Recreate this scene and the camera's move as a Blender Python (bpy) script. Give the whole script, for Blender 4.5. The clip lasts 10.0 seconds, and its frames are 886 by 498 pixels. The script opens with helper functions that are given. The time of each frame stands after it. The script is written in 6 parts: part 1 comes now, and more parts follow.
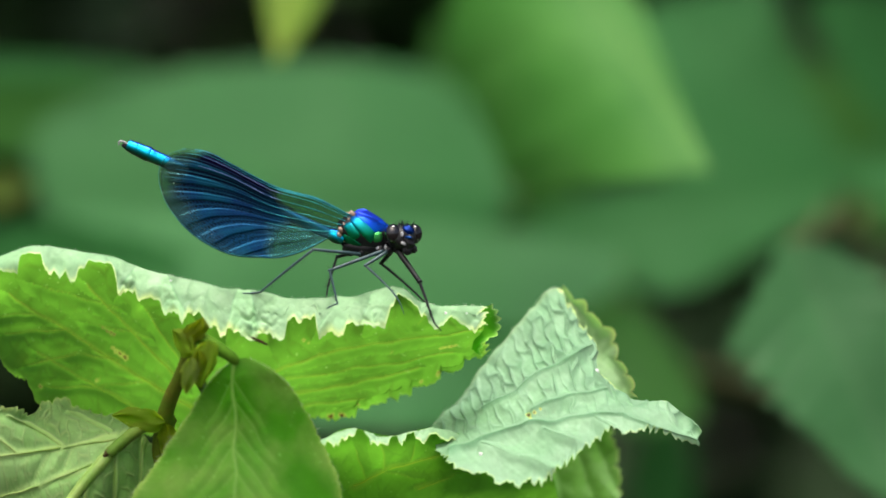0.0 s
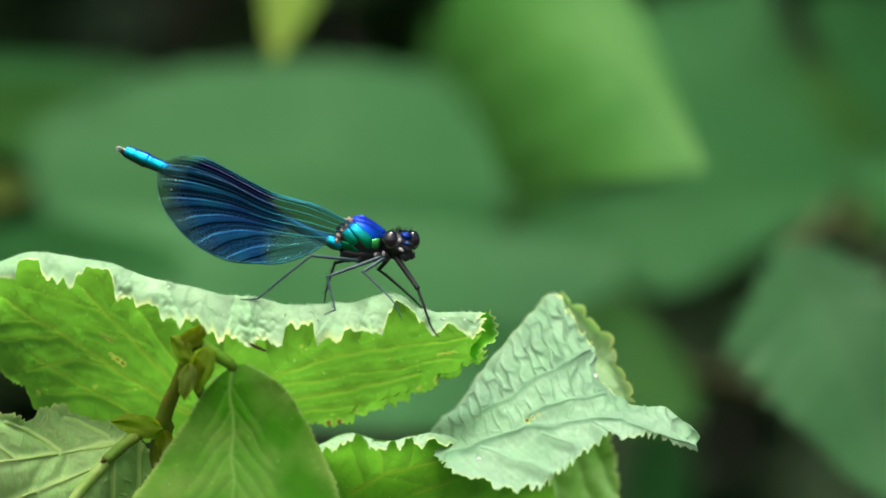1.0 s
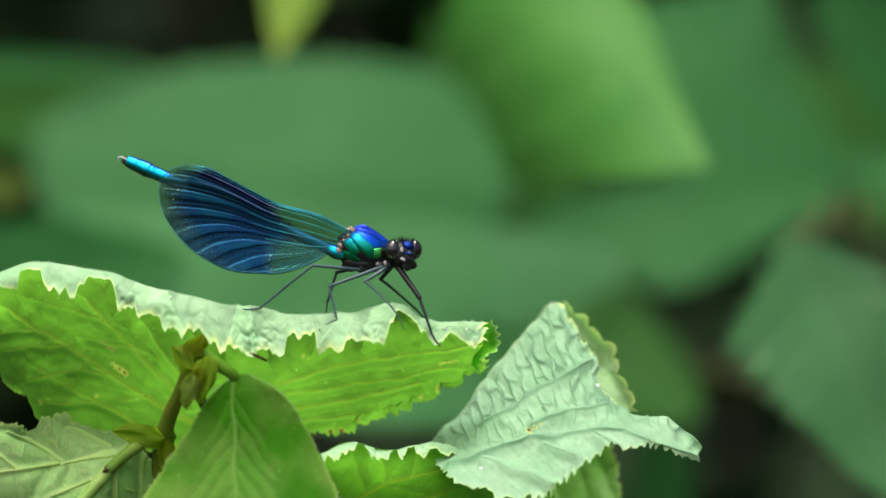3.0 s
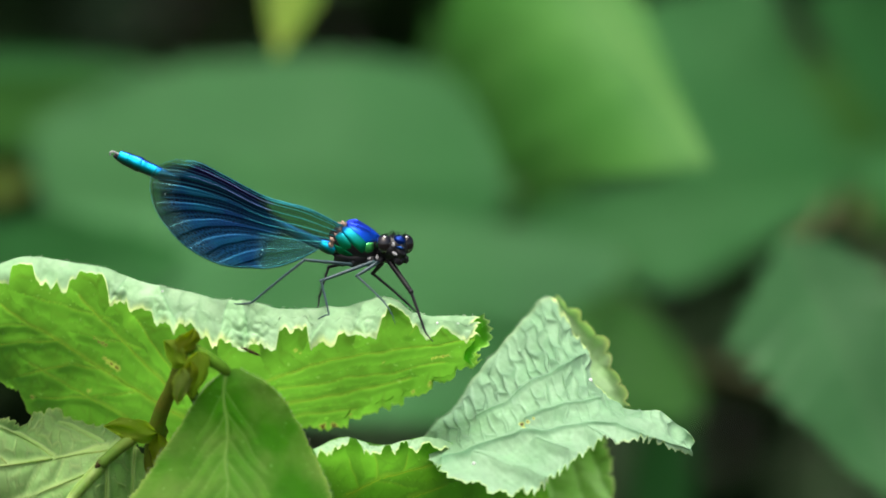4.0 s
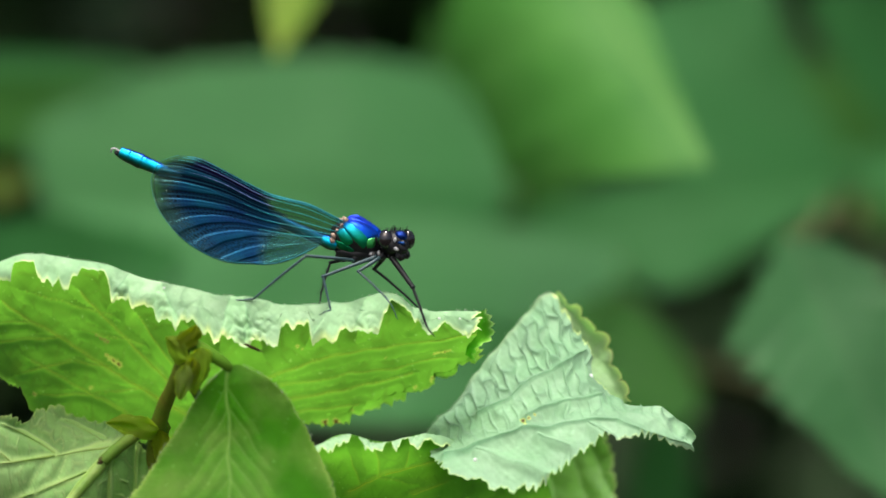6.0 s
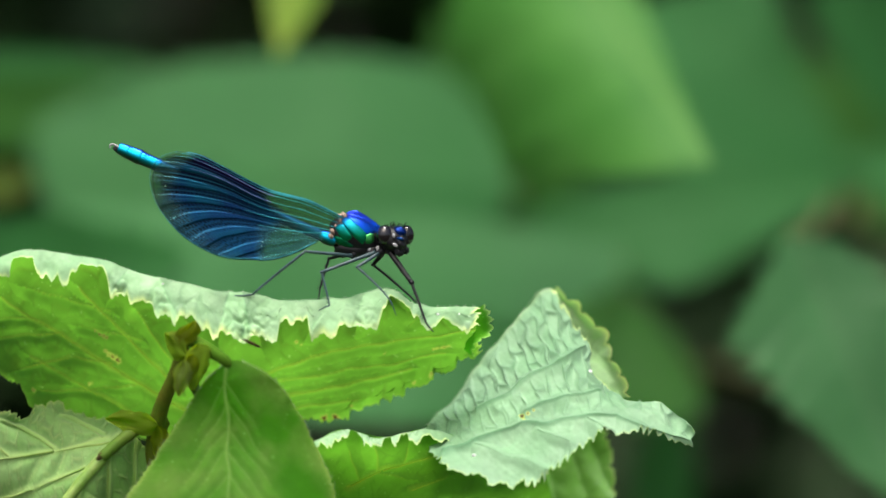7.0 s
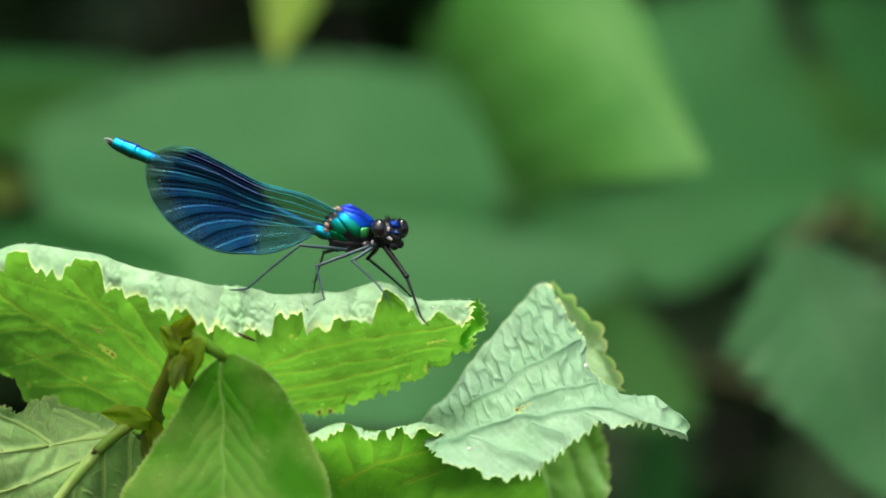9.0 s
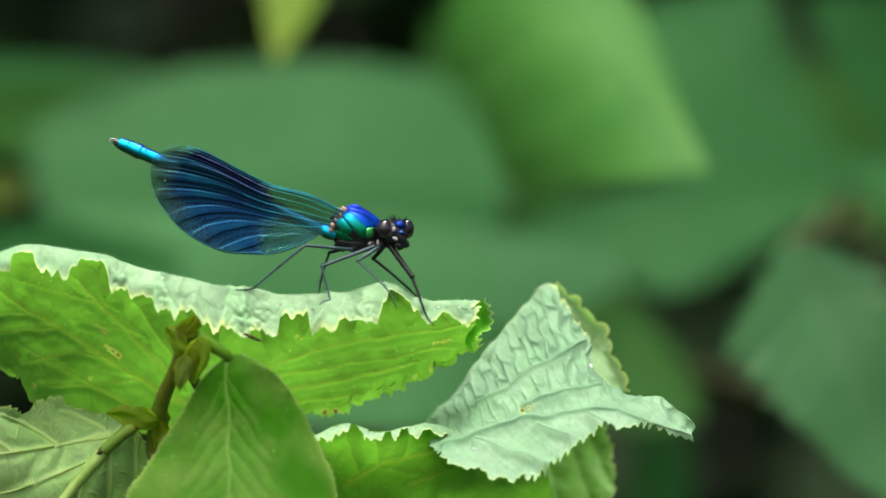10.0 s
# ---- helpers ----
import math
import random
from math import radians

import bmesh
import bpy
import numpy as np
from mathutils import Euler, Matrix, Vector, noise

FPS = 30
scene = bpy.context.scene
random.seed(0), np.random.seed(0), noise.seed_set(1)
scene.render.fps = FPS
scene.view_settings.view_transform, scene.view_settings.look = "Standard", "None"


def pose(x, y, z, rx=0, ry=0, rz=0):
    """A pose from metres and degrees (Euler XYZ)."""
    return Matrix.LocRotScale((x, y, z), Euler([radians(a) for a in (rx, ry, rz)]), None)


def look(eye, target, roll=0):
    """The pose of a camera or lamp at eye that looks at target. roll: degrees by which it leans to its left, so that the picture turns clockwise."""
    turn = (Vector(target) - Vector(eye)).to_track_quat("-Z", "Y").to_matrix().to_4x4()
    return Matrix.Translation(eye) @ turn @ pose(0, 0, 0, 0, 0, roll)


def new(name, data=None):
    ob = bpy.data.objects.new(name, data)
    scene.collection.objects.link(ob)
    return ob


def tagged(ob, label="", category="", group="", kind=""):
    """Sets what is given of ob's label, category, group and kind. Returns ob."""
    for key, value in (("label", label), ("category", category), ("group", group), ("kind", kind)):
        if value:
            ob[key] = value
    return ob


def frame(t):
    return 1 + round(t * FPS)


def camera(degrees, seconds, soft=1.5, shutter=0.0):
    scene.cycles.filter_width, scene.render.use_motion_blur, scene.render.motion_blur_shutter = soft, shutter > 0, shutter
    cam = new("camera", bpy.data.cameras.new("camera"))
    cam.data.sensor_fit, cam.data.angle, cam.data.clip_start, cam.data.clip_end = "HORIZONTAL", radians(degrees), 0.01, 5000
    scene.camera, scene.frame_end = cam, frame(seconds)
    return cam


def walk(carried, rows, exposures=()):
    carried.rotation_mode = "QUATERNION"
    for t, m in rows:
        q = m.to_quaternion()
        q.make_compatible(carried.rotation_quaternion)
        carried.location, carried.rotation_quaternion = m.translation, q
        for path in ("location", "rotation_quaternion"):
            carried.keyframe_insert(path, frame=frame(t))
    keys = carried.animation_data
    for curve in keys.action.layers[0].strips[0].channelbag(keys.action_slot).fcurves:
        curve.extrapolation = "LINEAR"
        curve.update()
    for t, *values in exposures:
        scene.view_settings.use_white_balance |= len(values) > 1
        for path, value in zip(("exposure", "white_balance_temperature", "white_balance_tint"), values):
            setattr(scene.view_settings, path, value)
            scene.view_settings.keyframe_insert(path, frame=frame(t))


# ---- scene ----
H, D, LENS = 0.90, 0.530, 14.0
PLAN = pose(0, 0, H, -6, 0, 0)          # the plan: x along the picture, y away from the lens, z up, tilted with the view
TREMBLE = [
    (0.0, 0.0, 0.0552), (0.5, -0.0072, 0.0552), (1.0, -0.048, 0.048), (1.5, -0.0206, 0.0413), (2.0, -0.0413, 0.0139), (2.5, -0.0067, 0.0211),
    (4.0, 0.0, -0.0269), (4.5, 0.0, 0.0), (5.0, 0.0, -0.0547), (5.5, -0.0135, -0.0067), (7.0, 0.0206, -0.0408), (7.5, 0.0067, 0.0067),
    (8.0, -0.0067, 0.0072), (8.5, -0.0202, -0.0615), (9.0, -0.0413, 0.0413), (9.5, -0.0139, 0.0211), (10.0, -0.0274, 0.0624),
]
cam = camera(LENS, 10.0, soft=1.75)
walk(cam, [(t, PLAN @ pose(0, -D, 0, 90 + pitch, 0, yaw)) for t, yaw, pitch in TREMBLE])
cam.data.dof.use_dof = True
cam.data.dof.focus_distance = D
cam.data.dof.aperture_fstop = 8.6

# ---- light ----
world = bpy.data.worlds.new("sky")
scene.world = world
world.use_nodes = True
wn = world.node_tree.nodes
sky = wn.new("ShaderNodeTexSky")
sky.sky_type, sky.sun_disc = "NISHITA", False
sky.sun_elevation, sky.sun_rotation = radians(62), radians(200)
sky.air_density, sky.dust_density = 0.8, 7.0
world.node_tree.links.new(sky.outputs[0], wn["Background"].inputs[0])
wn["Background"].inputs[1].default_value = 0.15
sun = new("sun", bpy.data.lights.new("sun", "SUN"))
sun.data.energy, sun.data.angle, sun.data.color = 3.2, radians(22), (1.0, 0.96, 0.9)
sun.matrix_world = look((0.08, 0.05, 2.0), (0, 0, 0.9))
scene.view_settings.exposure = 0.42


# ---- materials ----
def nodes_of(name):
    m = bpy.data.materials.new(name)
    m.use_nodes = True
    t = m.node_tree
    return m, t.nodes, t.links, t.nodes["Principled BSDF"], t.nodes["Material Output"]


def ramp(n, stops):
    r = n.new("ShaderNodeValToRGB")
    e = r.color_ramp.elements
    while len(e) < len(stops):
        e.new(0.5)
    for el, (p, c) in zip(e, stops):
        el.position, el.color = p, (*c, 1)
    return r


def noise_node(n, l, scale, detail=4, rough=0.6, stretch=None):
    tc = n.new("ShaderNodeTexCoord")
    t = n.new("ShaderNodeTexNoise")
    t.inputs["Scale"].default_value, t.inputs["Detail"].default_value, t.inputs["Roughness"].default_value = scale, detail, rough
    if stretch:
        mp = n.new("ShaderNodeMapping")
        mp.inputs["Scale"].default_value = stretch
        l.new(tc.outputs["Object"], mp.inputs[0])
        l.new(mp.outputs[0], t.inputs["Vector"])
    else:
        l.new(tc.outputs["Object"], t.inputs["Vector"])
    return t


def mixc(n, l, fac, a, b, mode="MIX"):
    m = n.new("ShaderNodeMix")
    m.data_type, m.blend_type = "RGBA", mode
    for sock, v in ((0, fac), (6, a), (7, b)):
        if isinstance(v, (int, float)):
            m.inputs[sock].default_value = v
        elif isinstance(v, tuple):
            m.inputs[sock].default_value = (*v, 1)
        else:
            l.new(v, m.inputs[sock])
    return m.outputs[2]


def attr(n, name):
    a = n.new("ShaderNodeAttribute")
    a.attribute_name = name
    return a.outputs["Fac"]


def leaf_material(name, dark, pale, vein, glow, through_amount, rough, spec=0.5, sheen=0.0, rim=(0.5, 0.55, 0.2), grain=900.0):
    """A leaf: mottled green face, painted crease shade, veins, margin and blemishes by the blade's attributes, light
    let through.
    """
    m, n, l, p, out = nodes_of(name)
    big = noise_node(n, l, grain * 0.12, 3)
    fine = noise_node(n, l, grain, 5)
    c = mixc(n, l, ramp_of(n, l, big, 0.35, 0.68), dark, pale)
    c = mixc(n, l, 0.3, c, fine.outputs[0], "OVERLAY")
    # shade of creases and vein flanks, put into the face colour
    c = mixc(n, l, scaled(n, l, inverse(n, l, attr(n, "shade_tone")), 0.62), c, tuple(0.4 * v for v in dark))
    blot = ramp_of(n, l, noise_node(n, l, grain * 0.35, 2), 0.66, 0.74)
    c = mixc(n, l, scaled(n, l, blot, 0.35), c, tuple(min(1, 1.5 * v) for v in pale))
    c = mixc(n, l, scaled(n, l, attr(n, "vein"), 0.75), c, vein)
    c = mixc(n, l, attr(n, "rim"), c, rim)
    c = mixc(n, l, clamped(n, l, attr(n, "spot"), 2.2, 0.0), c, (0.42, 0.52, 0.12))
    c = mixc(n, l, clamped(n, l, attr(n, "spot"), 2.2, -1.2), c, (0.09, 0.055, 0.012))
    l.new(c, p.inputs["Base Color"])
    p.inputs["Roughness"].default_value, p.inputs["Specular IOR Level"].default_value = rough, spec
    p.inputs["Sheen Weight"].default_value, p.inputs["Sheen Roughness"].default_value = sheen, 0.6
    b = n.new("ShaderNodeBump")
    b.inputs["Strength"].default_value, b.inputs["Distance"].default_value = 0.35, 0.00025
    l.new(fine.outputs[0], b.inputs["Height"])
    l.new(b.outputs[0], p.inputs["Normal"])
    tr = n.new("ShaderNodeBsdfTranslucent")
    g = mixc(n, l, ramp_of(n, l, big, 0.35, 0.7), glow, tuple(0.78 * v for v in glow))
    # the same painted shade dims the colour let through
    g = mixc(n, l, scaled(n, l, inverse(n, l, attr(n, "shade_tone")), 0.9), g, tuple(0.35 * v for v in glow))
    g = mixc(n, l, scaled(n, l, ramp_of(n, l, noise_node(n, l, grain * 1.7, 1), 0.70, 0.76), 0.5), g, tuple(min(1, 1.3 * v + 0.15) for v in glow))
    g = mixc(n, l, scaled(n, l, attr(n, "vein"), 0.55), g, tuple(v * f for v, f in zip(glow, (1.35, 0.84, 0.9))))
    g = mixc(n, l, attr(n, "rim"), g, tuple(min(1, 0.6 * v + 0.7 * r) for v, r in zip(glow, rim)))
    g = mixc(n, l, clamped(n, l, attr(n, "spot"), 2.2, 0.0), g, (0.50, 0.70, 0.09))
    g = mixc(n, l, clamped(n, l, attr(n, "spot"), 2.2, -1.2), g, (0.14, 0.08, 0.015))
    l.new(g, tr.inputs[0])
    mx = n.new("ShaderNodeMixShader")
    mx.inputs[0].default_value = through_amount
    l.new(p.outputs[0], mx.inputs[1])
    l.new(tr.outputs[0], mx.inputs[2])
    l.new(mx.outputs[0], out.inputs[0])
    return m


def ramp_of(n, l, tex, lo, hi):
    r = n.new("ShaderNodeMapRange")
    r.inputs["From Min"].default_value, r.inputs["From Max"].default_value = lo, hi
    l.new(tex.outputs[0], r.inputs[0])
    return r.outputs[0]


def clamped(n, l, sock, k, add):
    m = n.new("ShaderNodeMath")
    m.operation, m.use_clamp = "MULTIPLY_ADD", True
    m.inputs[1].default_value, m.inputs[2].default_value = k, add
    l.new(sock, m.inputs[0])
    return m.outputs[0]


def inverse(n, l, sock):
    m = n.new("ShaderNodeMath")
    m.operation = "SUBTRACT"
    m.inputs[0].default_value = 1.0
    l.new(sock, m.inputs[1])
    return m.outputs[0]


def scaled(n, l, sock, k):
    m = n.new("ShaderNodeMath")
    m.operation = "MULTIPLY"
    m.inputs[1].default_value = k
    l.new(sock, m.inputs[0])
    return m.outputs[0]


def plain_material(name, a, b, rough, metal=0.0, scale=2000.0, bump=0.2, spec=0.5, coat=0.0, depth=0.0001, ior=1.5):
    m, n, l, p, out = nodes_of(name)
    t = noise_node(n, l, scale, 5)
    t2 = noise_node(n, l, scale * 0.15, 3)
    c = mixc(n, l, ramp_of(n, l, t2, 0.35, 0.65), a, b)
    c = mixc(n, l, 0.25, c, t.outputs[0], "OVERLAY")
    l.new(c, p.inputs["Base Color"])
    p.inputs["Roughness"].default_value, p.inputs["Metallic"].default_value = rough, metal
    p.inputs["Specular IOR Level"].default_value, p.inputs["Coat Weight"].default_value, p.inputs["IOR"].default_value = spec, coat, ior
    if bump:
        bn = n.new("ShaderNodeBump")
        bn.inputs["Strength"].default_value, bn.inputs["Distance"].default_value = bump, depth
        l.new(t.outputs[0], bn.inputs["Height"])
        l.new(bn.outputs[0], p.inputs["Normal"])
    return m


def shimmer_material(name, stops, axis, lo, hi, rough=0.28):
    """Metallic scales whose colour runs along an axis of the thing (metres lo to hi)."""
    m, n, l, p, out = nodes_of(name)
    tc = n.new("ShaderNodeTexCoord")
    sp = n.new("ShaderNodeSeparateXYZ")
    l.new(tc.outputs["Object"], sp.inputs[0])
    mr = n.new("ShaderNodeMapRange")
    mr.inputs["From Min"].default_value, mr.inputs["From Max"].default_value = lo, hi
    l.new(sp.outputs[axis], mr.inputs[0])
    t = noise_node(n, l, 900, 4)
    ad = n.new("ShaderNodeMath")
    ad.operation = "MULTIPLY_ADD"
    ad.inputs[1].default_value, ad.inputs[2].default_value = 0.3, -0.15
    l.new(t.outputs[0], ad.inputs[0])
    sm = n.new("ShaderNodeMath")
    l.new(mr.outputs[0], sm.inputs[0])
    l.new(ad.outputs[0], sm.inputs[1])
    r = ramp(n, stops)
    l.new(sm.outputs[0], r.inputs[0])
    l.new(r.outputs[0], p.inputs["Base Color"])
    p.inputs["Metallic"].default_value, p.inputs["Roughness"].default_value = 0.85, rough
    f = noise_node(n, l, 9000, 3)
    b = n.new("ShaderNodeBump")
    b.inputs["Strength"].default_value, b.inputs["Distance"].default_value = 0.25, 0.00003
    l.new(f.outputs[0], b.inputs["Height"])
    l.new(b.outputs[0], p.inputs["Normal"])
    return m


def wing_material(name):
    m, n, l, p, out = nodes_of(name)
    fine = noise_node(n, l, 5200, 2, stretch=(1, 1, 1))
    band = noise_node(n, l, 160, 3)
    c = mixc(n, l, ramp_of(n, l, band, 0.38, 0.62), (0.003, 0.018, 0.080), (0.004, 0.064, 0.115))
    # shade down in the pleats, put into the film colour
    c = mixc(n, l, attr(n, "shaded_hollow"), c, (0.0004, 0.0018, 0.010))
    c = mixc(n, l, attr(n, "violet"), c, (0.010, 0.004, 0.045))
    place = n.new("ShaderNodeCombineXYZ")
    l.new(attr(n, "along"), place.inputs[0])
    l.new(attr(n, "row"), place.inputs[1])
    net = n.new("ShaderNodeTexVoronoi")
    net.voronoi_dimensions, net.feature = "2D", "DISTANCE_TO_EDGE"
    net.inputs["Scale"].default_value, net.inputs["Randomness"].default_value = 1.0, 0.55
    l.new(place.outputs[0], net.inputs["Vector"])
    lines = n.new("ShaderNodeMapRange")
    lines.inputs["From Min"].default_value, lines.inputs["From Max"].default_value = 0.22, 0.04
    l.new(net.outputs["Distance"], lines.inputs[0])
    meshed = n.new("ShaderNodeMath")
    meshed.operation = "MULTIPLY"
    l.new(lines.outputs[0], meshed.inputs[0])
    l.new(attr(n, "cells"), meshed.inputs[1])
    c = mixc(n, l, meshed.outputs[0], c, (0.006, 0.060, 0.15))
    base = mixc(n, l, attr(n, "low"), (0.060, 0.105, 0.055), (0.045, 0.135, 0.150))
    base = mixc(n, l, meshed.outputs[0], base, (0.02, 0.10, 0.11))
    c = mixc(n, l, attr(n, "clear"), c, base)
    c = mixc(n, l, 0.25, c, fine.outputs[0], "OVERLAY")
    c = mixc(n, l, attr(n, "vein"), c, mixc(n, l, attr(n, "violet"), (0.03, 0.21, 0.32), (0.05, 0.08, 0.26)))
    l.new(c, p.inputs["Base Color"])
    p.inputs["Metallic"].default_value, p.inputs["Roughness"].default_value = 0.85, 0.4
    p.inputs["Specular IOR Level"].default_value = 0.2
    b = n.new("ShaderNodeBump")
    b.inputs["Strength"].default_value, b.inputs["Distance"].default_value = 0.5, 0.00005
    l.new(fine.outputs[0], b.inputs["Height"])
    l.new(b.outputs[0], p.inputs["Normal"])
    tp = n.new("ShaderNodeBsdfTransparent")
    tp.inputs[0].default_value = (0.84, 0.92, 0.88, 1)
    mx = n.new("ShaderNodeMixShader")
    body = n.new("ShaderNodeMath")
    body.operation, body.use_clamp = "MULTIPLY_ADD", True
    body.inputs[1].default_value = 0.35
    l.new(meshed.outputs[0], body.inputs[0])
    l.new(attr(n, "film"), body.inputs[2])
    l.new(body.outputs[0], mx.inputs[0])
    l.new(tp.outputs[0], mx.inputs[1])
    l.new(p.outputs[0], mx.inputs[2])
    l.new(mx.outputs[0], out.inputs[0])
    return m


LEAF_UNDER = leaf_material("leaf underside", (0.064, 0.275, 0.014), (0.110, 0.365, 0.022), (0.28, 0.38, 0.06), (0.285, 0.79, 0.055), 0.72, 0.5, 0.3, rim=(0.4, 0.5, 0.1))
LEAF_TIP = leaf_material("leaf tip underside", (0.057, 0.275, 0.012), (0.098, 0.365, 0.018), (0.28, 0.38, 0.06), (0.25, 0.79, 0.045), 0.72, 0.5, 0.3, rim=(0.62, 0.76, 0.30))
LEAF_UPPER = leaf_material("leaf upper face", (0.235, 0.485, 0.215), (0.355, 0.595, 0.315), (0.10, 0.33, 0.12), (0.30, 0.60, 0.10), 0.2, 0.55, 0.45, 0.12, (0.60, 0.78, 0.27))
LEAF_CRUMPLED = leaf_material("crumpled leaf face", (0.195, 0.412, 0.204), (0.28, 0.496, 0.28), (0.035, 0.20, 0.07), (0.30, 0.60, 0.10), 0.2, 0.55, 0.45, 0.12, (0.55, 0.72, 0.20))
LEAF_MARGIN = leaf_material("curled leaf margin", (0.25, 0.48, 0.17), (0.34, 0.57, 0.27), (0.2, 0.4, 0.14), (0.30, 0.75, 0.12), 0.38, 0.5, 0.4, 0.1, (0.62, 0.74, 0.22))
LEAF_YOUNG = leaf_material("young leaf", (0.042, 0.200, 0.006), (0.195, 0.340, 0.062), (0.24, 0.43, 0.09), (0.21, 0.58, 0.02), 0.45, 0.6, 0.08, 0.0, (0.38, 0.50, 0.12))
LEAF_PALE = leaf_material("pale leaf underside", (0.19, 0.39, 0.095), (0.30, 0.51, 0.18), (0.44, 0.64, 0.22), (0.22, 0.52, 0.07), 0.35, 0.65, 0.2, 0.15, (0.42, 0.55, 0.16))
LEAF_BUSH = leaf_material("bush leaf", (0.024, 0.145, 0.030), (0.039, 0.178, 0.043), (0.046, 0.18, 0.05), (0.07, 0.33, 0.05), 0.35, 0.6, 0.2, grain=250.0)
LEAF_DULL = leaf_material("dull bush leaf", (0.040, 0.163, 0.046), (0.058, 0.200, 0.060), (0.07, 0.20, 0.07), (0.09, 0.34, 0.07), 0.35, 0.5, 0.4, grain=250.0)
LEAF_MID = leaf_material("deep green bush leaf", (0.032, 0.140, 0.018), (0.05, 0.175, 0.028), (0.05, 0.17, 0.03), (0.06, 0.28, 0.02), 0.35, 0.6, 0.2, grain=250.0)
LEAF_DEEP = leaf_material("deep green leaf in shade", (0.012, 0.095, 0.003), (0.022, 0.125, 0.006), (0.03, 0.13, 0.015), (0.04, 0.26, 0.01), 0.35, 0.6, 0.15, grain=250.0)
LEAF_OLIVE = leaf_material("olive bush leaf", (0.085, 0.155, 0.022), (0.125, 0.19, 0.035), (0.12, 0.18, 0.04), (0.22, 0.34, 0.04), 0.4, 0.55, 0.15, grain=250.0)
LEAF_SHADE = leaf_material("shaded leaf face", (0.115, 0.36, 0.025), (0.16, 0.42, 0.045), (0.30, 0.55, 0.18), (0.20, 0.62, 0.03), 0.4, 0.5, 0.4, 0.0, (0.3, 0.45, 0.12))
LEAF_SUNNY = leaf_material("sunlit bush leaf", (0.034, 0.160, 0.016), (0.066, 0.222, 0.034), (0.10, 0.25, 0.05), (0.09, 0.38, 0.03), 0.28, 0.6, 0.2, grain=250.0)
LEAF_YELLOW = leaf_material("yellowing leaf", (0.12, 0.27, 0.018), (0.22, 0.34, 0.04), (0.26, 0.35, 0.05), (0.42, 0.60, 0.05), 0.45, 0.55, 0.15, grain=250.0)
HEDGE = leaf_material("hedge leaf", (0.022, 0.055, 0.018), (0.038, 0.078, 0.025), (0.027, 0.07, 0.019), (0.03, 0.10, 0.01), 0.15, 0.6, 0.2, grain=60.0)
BARK = plain_material("green bark", (0.085, 0.15, 0.008), (0.125, 0.14, 0.012), 0.75, spec=0.2, scale=1500, bump=0.5)
STALK = plain_material("green stalk", (0.05, 0.135, 0.005), (0.075, 0.165, 0.010), 0.85, scale=1500, bump=0.3, spec=0.15)
OLIVE = plain_material("olive stalk", (0.07, 0.15, 0.012), (0.12, 0.17, 0.02), 0.7, scale=1500, bump=0.3, spec=0.25)
YOUNG_RIB = plain_material("young leaf vein", (0.11, 0.29, 0.03), (0.15, 0.32, 0.04), 0.5, scale=1500, bump=0.3, spec=0.3)
RIB = leaf_material("leaf vein", (0.27, 0.38, 0.045), (0.34, 0.42, 0.06), (0.25, 0.28, 0.04), (0.72, 0.90, 0.08), 0.75, 0.6, 0.2)
PALE_STALK = plain_material("pale stalk", (0.16, 0.31, 0.045), (0.24, 0.36, 0.08), 0.5, scale=1500, bump=0.3)
STIPULE = leaf_material("stipule", (0.17, 0.29, 0.02), (0.24, 0.33, 0.035), (0.18, 0.25, 0.04), (0.62, 0.80, 0.06), 0.72, 0.65, 0.1)
BROWN_SCALE = leaf_material("brownish bud scale", (0.18, 0.25, 0.018), (0.26, 0.28, 0.03), (0.18, 0.22, 0.04), (0.60, 0.70, 0.035), 0.86, 0.6, 0.15)
BUD = leaf_material("bud scale", (0.22, 0.36, 0.06), (0.30, 0.42, 0.09), (0.2, 0.24, 0.04), (0.58, 0.70, 0.07), 0.75, 0.6, 0.2)
TWIG = plain_material("brown twig", (0.065, 0.075, 0.018), (0.105, 0.095, 0.026), 0.7, scale=300, bump=0.6, depth=0.0006)
SOIL = plain_material("leaf mould", (0.018, 0.013, 0.008), (0.035, 0.026, 0.016), 0.95, scale=30, bump=0.8, depth=0.02)
BLACK = plain_material("black cuticle", (0.004, 0.005, 0.006), (0.010, 0.011, 0.012), 0.42, spec=0.3, scale=4000, bump=0.4, depth=0.00004)
LEG = plain_material("leg cuticle", (0.016, 0.045, 0.052), (0.036, 0.08, 0.09), 0.42, scale=4000, bump=0.3, depth=0.00003)
EYE = plain_material("eye", (0.003, 0.003, 0.004), (0.008, 0.007, 0.008), 0.11, scale=9000, bump=0, spec=0.5, ior=1.64)
PALE = plain_material("pale cuticle", (0.30, 0.32, 0.33), (0.42, 0.42, 0.42), 0.4, scale=4000, bump=0.2, depth=0.00003)
TAN = plain_material("tan wing hinge", (0.14, 0.09, 0.065), (0.36, 0.26, 0.19), 0.5, scale=3500, bump=0.5, depth=0.00006)
BLUE = shimmer_material("blue scales", [(0, (0.0, 0.22, 0.26)), (0.3, (0.0, 0.10, 0.50)), (0.65, (0.0, 0.05, 0.45)), (1, (0.006, 0.02, 0.30))], 2, 0.00008, 0.00440, 0.36)
HEAD_BLUE = shimmer_material("dark blue face scales", [(0, (0.0, 0.03, 0.10)), (0.5, (0.004, 0.03, 0.20)), (1, (0.006, 0.015, 0.10))], 2, 0.0003, 0.0030, 0.3)
